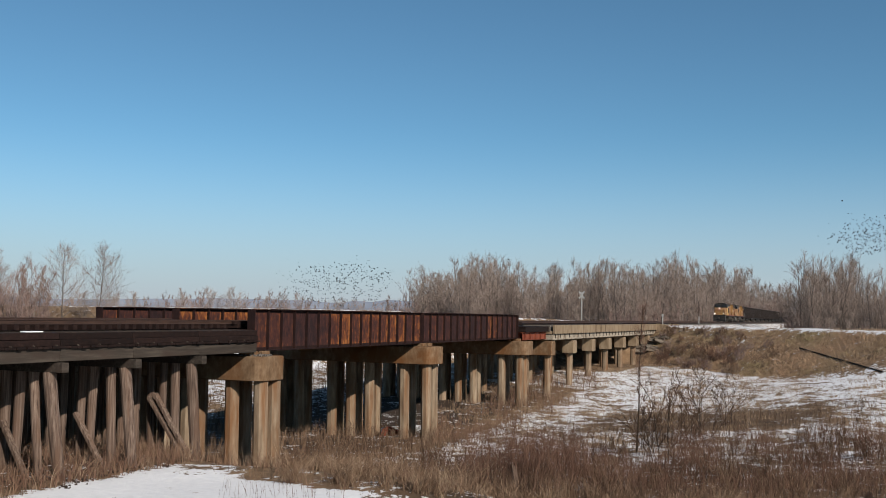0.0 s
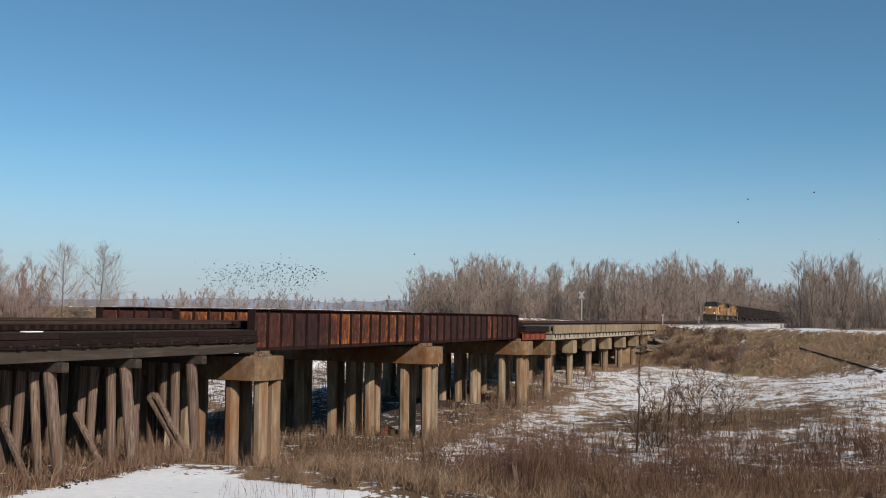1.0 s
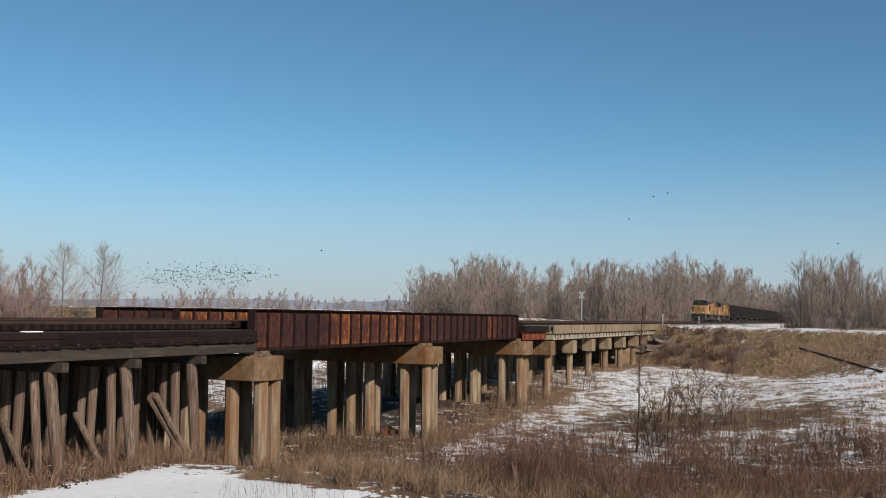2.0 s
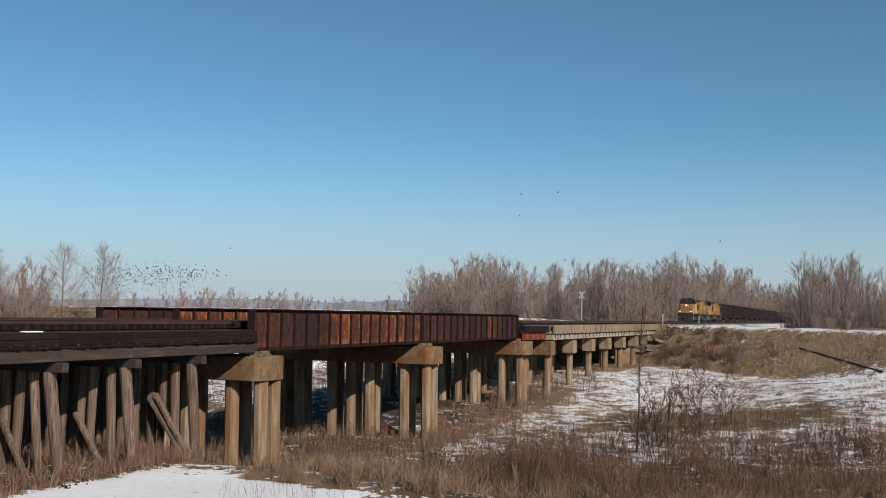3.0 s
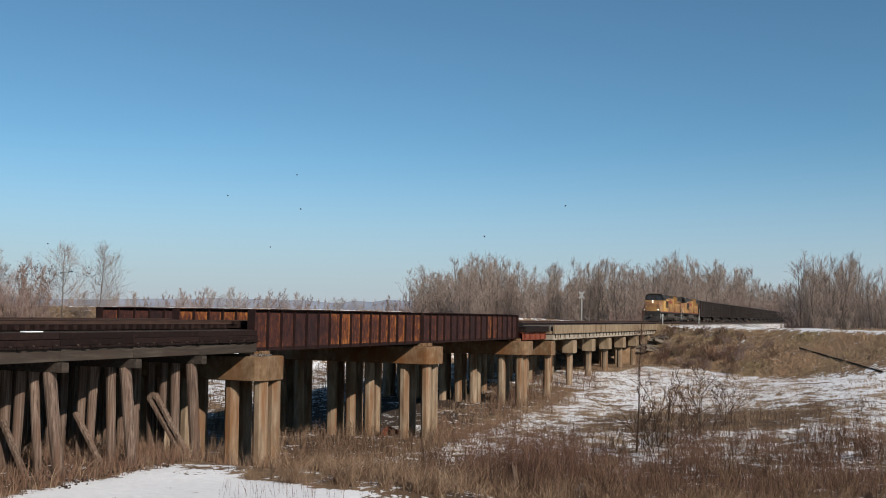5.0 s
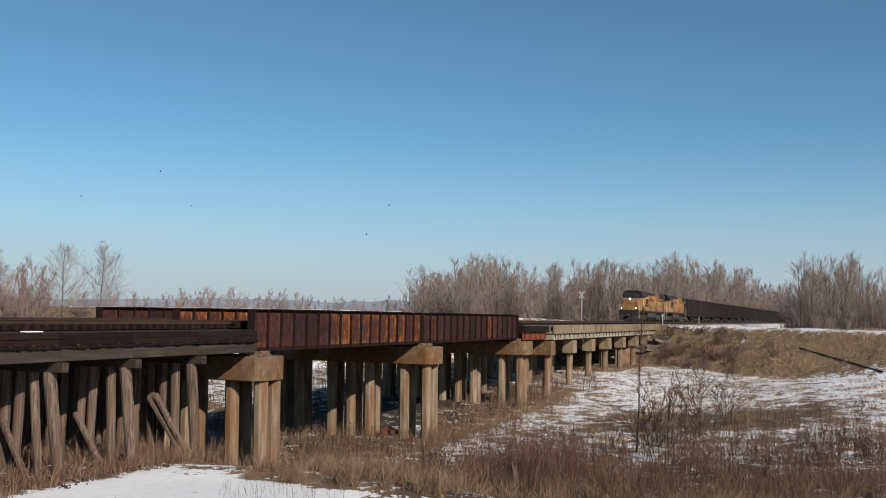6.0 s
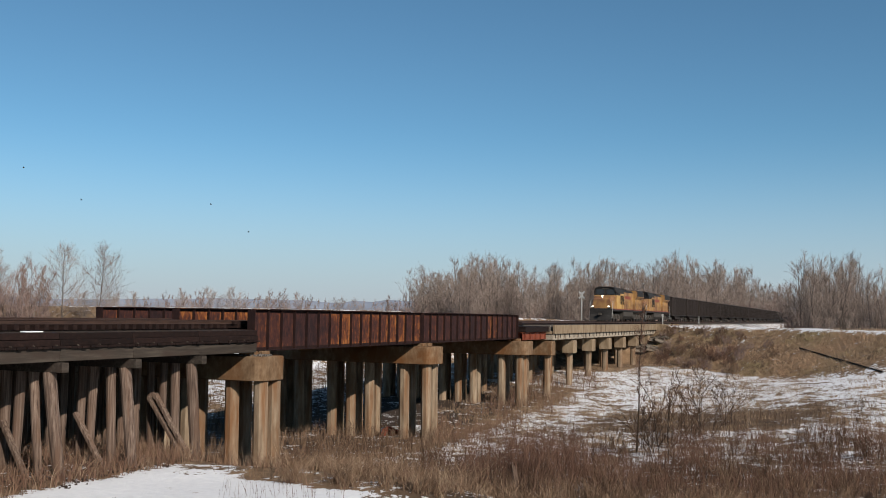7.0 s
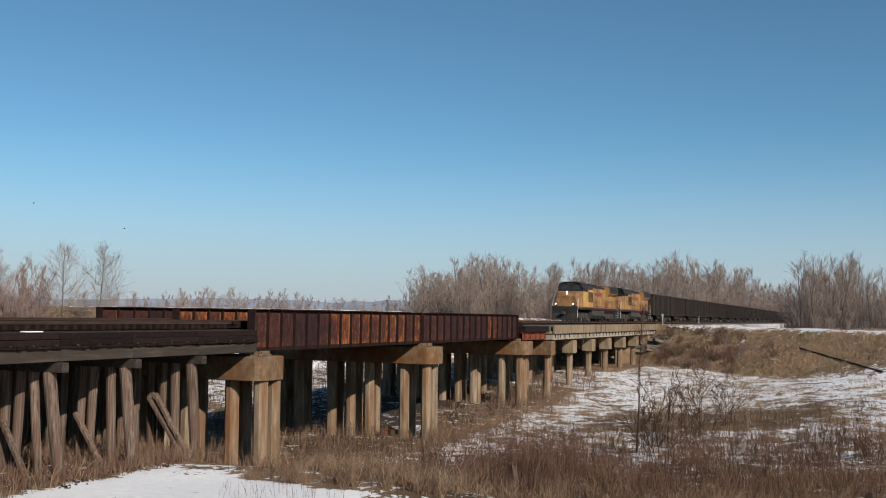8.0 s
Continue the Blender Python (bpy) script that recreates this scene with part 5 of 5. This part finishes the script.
def splintered_post():
    """The broken stub of an old pile among the weeds."""
    p = meet(914, 889)
    r = random.Random(3)
    g, n = Geo(), 10
    rings = []
    for k, (z, w) in enumerate(((-0.4, 0.17), (0.5, 0.165), (0.95, 0.15), (1.3, 0.11))):
        for i in range(n):
            a = 6.2832 * i / n
            lift = (0.35 * math.sin(a * 2 + 0.6) + r.uniform(-0.18, 0.18)) if k == 3 else 0.0
            rings.append((w * math.cos(a) * r.uniform(0.9, 1.1), w * math.sin(a) * r.uniform(0.9, 1.1), z + lift))
    g.add(rings, [(k * n + i, k * n + (i + 1) % n, (k + 1) * n + (i + 1) % n, (k + 1) * n + i) for k in range(3) for i in range(n)] + [tuple(range(n - 1, -1, -1)), tuple(range(3 * n, 4 * n))])
    top = thing("broken_post", "grey splintered stub of a wooden post in the weeds", "post", at=pose(p.x, p.y, p.z, 3, -4, 0))
    part("stub", g, TIMBER, top)


splintered_post()


def lumps(name, label, category, material, n, size, place, seed):
    """Many small angular lumps, too many to count."""
    r = random.Random(seed)
    g = Geo()
    for _ in range(n):
        x, y, z = place(r)
        s = size * r.uniform(0.5, 1.3)
        m = Euler((r.uniform(0, 3), r.uniform(0, 3), r.uniform(0, 3))).to_matrix()
        g.box((x, y, z + 0.2 * s), (s, s * r.uniform(0.6, 1.2), s * r.uniform(0.4, 0.9)), m)
    tagged(part(name, g, material), label, category, kind="stuff")


def on_cap(r):
    return r.uniform(-28.9, -27.3), r.uniform(42.35, 43.6), 6.2


def by_snow(r):
    px = r.uniform(60, 300)
    p = meet(px, 872 - 46 * smooth(60, 260, px) + r.gauss(0, 3.5))
    return p.x, p.y, p.z


lumps("spilled_stones", "small ballast stones spilled on the pier cap", "stones", BALLAST, 130, 0.085, on_cap, 21)
lumps("soil_clods", "dark clods and leaf litter along the edge of the snow", "soil", BALLAST_DIRTY, 110, 0.09, by_snow, 22)


def debris():
    p = meet(690, 772)
    top = thing("rusty_debris", "rust-brown broken slab with a strip of snow under the bridge", "debris", at=pose(p.x, p.y, p.z + 0.1, 0, 0, 20))
    part("slab", Geo().prism([(-0.7, -0.2), (0.75, -0.2), (0.5, 0.35), (-0.1, 0.62), (-0.55, 0.4)], -0.25, 0.25, "y"), RUST_RED, top)
    part("snow_strip", Geo().box((0.5, -0.5, -0.05), (1.3, 0.35, 0.12), Matrix.Rotation(radians(-14), 3, "Y"), ch=0.03), SNOW, top)


debris()

# ---- signs and posts by the line ----
def crossing_sign():
    x, y = -42.0, 161.0
    top = thing("crossing_sign", "white crossbuck sign on a thin post", "sign", at=pose(x, y, 6.4))
    part("post", Geo().box((0, 0, 3.1), (0.14, 0.12, 6.2), ch=0.01), WHITE_PAINT, top)
    for a in (-38, 38):
        part("board", Geo().box((0, -0.08 - 0.03 * (a > 0), 5.75), (0.24, 0.025, 1.5), Matrix.Rotation(radians(a), 3, "Y")), WHITE_PAINT, top, "white crossbuck board")


crossing_sign()


def posts():
    for px, d, h, w in ((1238, 152, 5.0, 0.13), (1174, 152, 1.9, 0.16)):
        x, y = on_ray((px - 784) / 1755, d)
        z = ground_z(x, y)
        top = thing("line_post", "thin pale post beside the railway bank", "post", "posts by the line", at=pose(x, y, z - 0.3))
        part("post", Geo().tube((0, 0, 0), (0, 0, h), w / 2, w / 2.4, 8), WHITE_PAINT if h < 3 else TIMBER_GREY, top)
        if h < 3:
            part("plate", Geo().box((0, -0.1, h - 0.15), (0.3, 0.03, 0.45), ch=0.005), WHITE_PAINT, top, "small white plate")
        else:
            part("band", Geo().tube((0, 0, 1.4), (0, 0, 2.6), w / 1.9, w / 1.9, 8), WHITE_PAINT, top, "white painted band")


posts()
# ---- birds ----
BIRD_DARK = surface("dark_feathers", [(0.3, (0.02, 0.02, 0.022)), (0.7, (0.05, 0.048, 0.046))], (9, 9, 9), 3, (0.6, 0.8), 0)


def bird_meshes():
    bm = bmesh.new()
    bmesh.ops.create_icosphere(bm, subdivisions=1, radius=0.06)
    for v in bm.verts:
        v.co.y *= 2.6
    body = bpy.data.meshes.new("body")
    bm.to_mesh(body)
    bm.free()
    body.materials.append(BIRD_DARK)
    wings = []
    for s in (1, -1):
        g = Geo()
        g.add([(0.03 * s, -0.09, 0.02), (0.03 * s, 0.09, 0.02), (0.17 * s, -0.10, 0.05), (0.17 * s, 0.05, 0.05), (0.36 * s, 0.06, 0.03), (0.03 * s, 0.0, 0.035), (0.17 * s, -0.03, 0.06)],
              [(0, 2, 6, 5), (5, 6, 3, 1), (2, 4, 6), (6, 4, 3), (0, 1, 3, 2), (2, 3, 4)])
        wings.append(g.mesh("wing", BIRD_DARK))
    return body, wings


BIRD_BODY, BIRD_WINGS = bird_meshes()
birds = []          # (bird, heading row by row)


def make_bird(lift, size, group="birds in flight"):
    top = thing("bird", "small dark bird in flight with spread wings", "bird", group)
    part("body", BIRD_BODY, BIRD_DARK, top)
    for w, s in zip(BIRD_WINGS, (1, -1)):
        o = part("wing", w, BIRD_DARK, top)
        o.matrix_basis = pose(0, 0, 0, 0, -lift * s, 0)
    top.scale = (size,) * 3
    return top


def between(rows, t):
    for a, b in zip(rows, rows[1:]):
        if a[0] <= t <= b[0]:
            k = (t - a[0]) / (b[0] - a[0])
            return [p + (q - p) * k for p, q in zip(a[1:], b[1:])]
    return list(rows[-1][1:])


FLOCK_LEFT = [(0.0, 600, 503, 1.0, 1.0), (1.0, 462, 493, 1.12, 0.62), (1.5, 402, 491, 1.12, 0.52), (3.5, 205, 489, 1.15, 0.42), (4.5, 95, 490, 1.1, 0.5), (6.0, -90, 486, 1.1, 0.5), (8.0, -340, 480, 1.1, 0.5)]
FLOCK_RIGHT = [(0.0, 1538, 418, 1.0, 1.0), (0.5, 1596, 422, 1.0, 1.0), (1.0, 1646, 424, 1.05, 1.0), (3.0, 1860, 400, 1.0, 1.0), (8.0, 2200, 380, 1.0, 1.0)]
TIMES = (0.0, 0.5, 1.0, 1.5, 2.2, 3.0, 3.5, 4.0, 4.5, 5.2, 6.0, 7.0, 8.0)


def flock(path, n, half_x, half_y, size, seed, trail=0.0, d0=170, group="birds of the flock over the trees"):
    r = random.Random(seed)
    for i in range(n):
        a, k = r.uniform(0, 6.283), math.sqrt(r.random())
        ox, oy = math.cos(a) * k * half_x, math.sin(a) * k * half_y
        if r.random() < trail:
            ox, oy = half_x * r.uniform(0.7, 1.35), -half_y * r.uniform(0.1, 0.6)
        d = d0 + r.uniform(-7, 7)
        wob = [r.uniform(0, 6.283) for _ in range(2)]
        b = make_bird(r.uniform(-35, 45), size * r.uniform(0.8, 1.2), group)
        pts = []
        for t in TIMES:
            cx, cy, kx, ky = between(path, t)
            late = min(1, t / 1.2) if ox > half_x else 1
            pts.append((t, sky_point(cx + ox * kx * late + 5 * math.sin(1.7 * t + wob[0]), cy + oy * ky + 4 * math.sin(2.3 * t + wob[1]), d)))
        birds.append((b, pts, r.uniform(-30, 30)))


flock(FLOCK_LEFT, 170, 92, 38, 0.46, 1, trail=0.15, d0=100)
flock(FLOCK_RIGHT, 110, 68, 30, 0.75, 2, d0=150, group="birds of the flock over the grove")


def swarm(path, clusters, each, half_x, half_y, seed, d0):
    """The mass of small birds too many to count, in pieces that fly along with the flock."""
    r = random.Random(seed)
    for c in range(clusters):
        a, k = r.uniform(0, 6.283), math.sqrt(r.random())
        ox, oy = math.cos(a) * k * half_x, math.sin(a) * k * half_y
        g = Geo()
        for _ in range(each):
            k = d0 / 170
            p = Vector((r.gauss(0, 2.4), r.gauss(0, 4.0), r.gauss(0, 1.15))) * k
            turn = Euler((r.uniform(-0.5, 0.5), r.uniform(-0.7, 0.7), r.uniform(-0.5, 0.5) + 1.2)).to_matrix()
            s = r.uniform(0.75, 1.05) * k
            shape = [(0, -0.14, 0), (0.045, 0, 0), (0, 0.12, 0), (-0.045, 0, 0), (0.26, 0.03, r.uniform(-0.12, 0.14)), (-0.26, 0.03, r.uniform(-0.12, 0.14)), (0, 0, 0.05), (0, 0, -0.05)]
            g.add([tuple(p + turn @ Vector(q) * s) for q in shape], [(0, 1, 6), (1, 2, 6), (2, 3, 6), (3, 0, 6), (1, 0, 7), (2, 1, 7), (3, 2, 7), (0, 3, 7), (1, 4, 2), (3, 2, 5)])
        ob = tagged(part("bird_swarm", g, BIRD_DARK), "dense swarm of tiny dark birds in flight", "birds", kind="stuff")
        pts = []
        for t in TIMES:
            cx, cy, kx, ky = between(path, t)
            pts.append((t, sky_point(cx + ox * kx, cy + oy * ky, d0)))
        swarms.append((ob, pts))


swarms = []
swarm(FLOCK_LEFT, 14, 32, 76, 26, 5, 103)
swarm(FLOCK_RIGHT, 10, 30, 55, 24, 6, 160)


def single(path, d, size):
    b = make_bird(20, size)
    birds.append((b, [(t, sky_point(*between(path, t), d)) for t in TIMES], 0))


for path in ([(0.0, 1490, 356), (1.5, 1240, 352), (3.5, 903, 337), (4.5, 647, 314), (8.0, -200, 290)],
             [(0.0, 1720, 480), (3.5, 880, 458), (4.5, 625, 443), (5.8, 240, 430), (8.0, -400, 410)],
             [(0.0, 2560, 372), (6.5, 533, 363), (7.0, 373, 362), (8.0, 60, 360)],
             [(0.0, 1500, 400), (6.5, 242, 362), (7.0, 144, 354), (8.0, -60, 342)],
             [(0.0, 1900, 440), (7.0, 440, 411), (8.0, 220, 405)],
             [(0.0, 900, 460), (1.5, 650, 446), (8.0, -400, 420)],
             [(0.0, 1700, 340), (6.2, 92, 348), (6.5, 18, 380), (8.0, -350, 390)]):
    single(path, 120, 0.75)


def motions():
    for car, offset in train:
        rows = []
        for t in [0.0, 0.1, 0.2] + [0.4 + 0.2 * k for k in range(37)] + [7.9, 8.0]:
            rows.append((t, pose(TRACKS[0], 248.8 - 17.4 * t + offset, RAIL_TOP)))
        walk(car, rows)
    for car, offset in train[:4]:
        for axle in [o for o in car.children_recursive if o.name.startswith("wheelset")]:
            at = axle.matrix_basis.translation.copy()
            walk(axle, [(f / FPS, Matrix.Translation(at) @ Matrix.Rotation(17.4 / at.z * f / FPS, 4, "X")) for f in range(8 * FPS + 1)])
    for ob, pts in swarms:
        walk(ob, [(t, Matrix.Translation(p)) for t, p in pts])
    for b, pts, roll in birds:
        rows = []
        for i, (t, p) in enumerate(pts):
            a, c = pts[max(0, i - 1)][1], pts[min(len(pts) - 1, i + 1)][1]
            way = c - a
            rows.append((t, Matrix.Translation(p) @ Euler((0, radians(roll), math.atan2(-way.x, way.y))).to_matrix().to_4x4()))
        walk(b, rows)


motions()
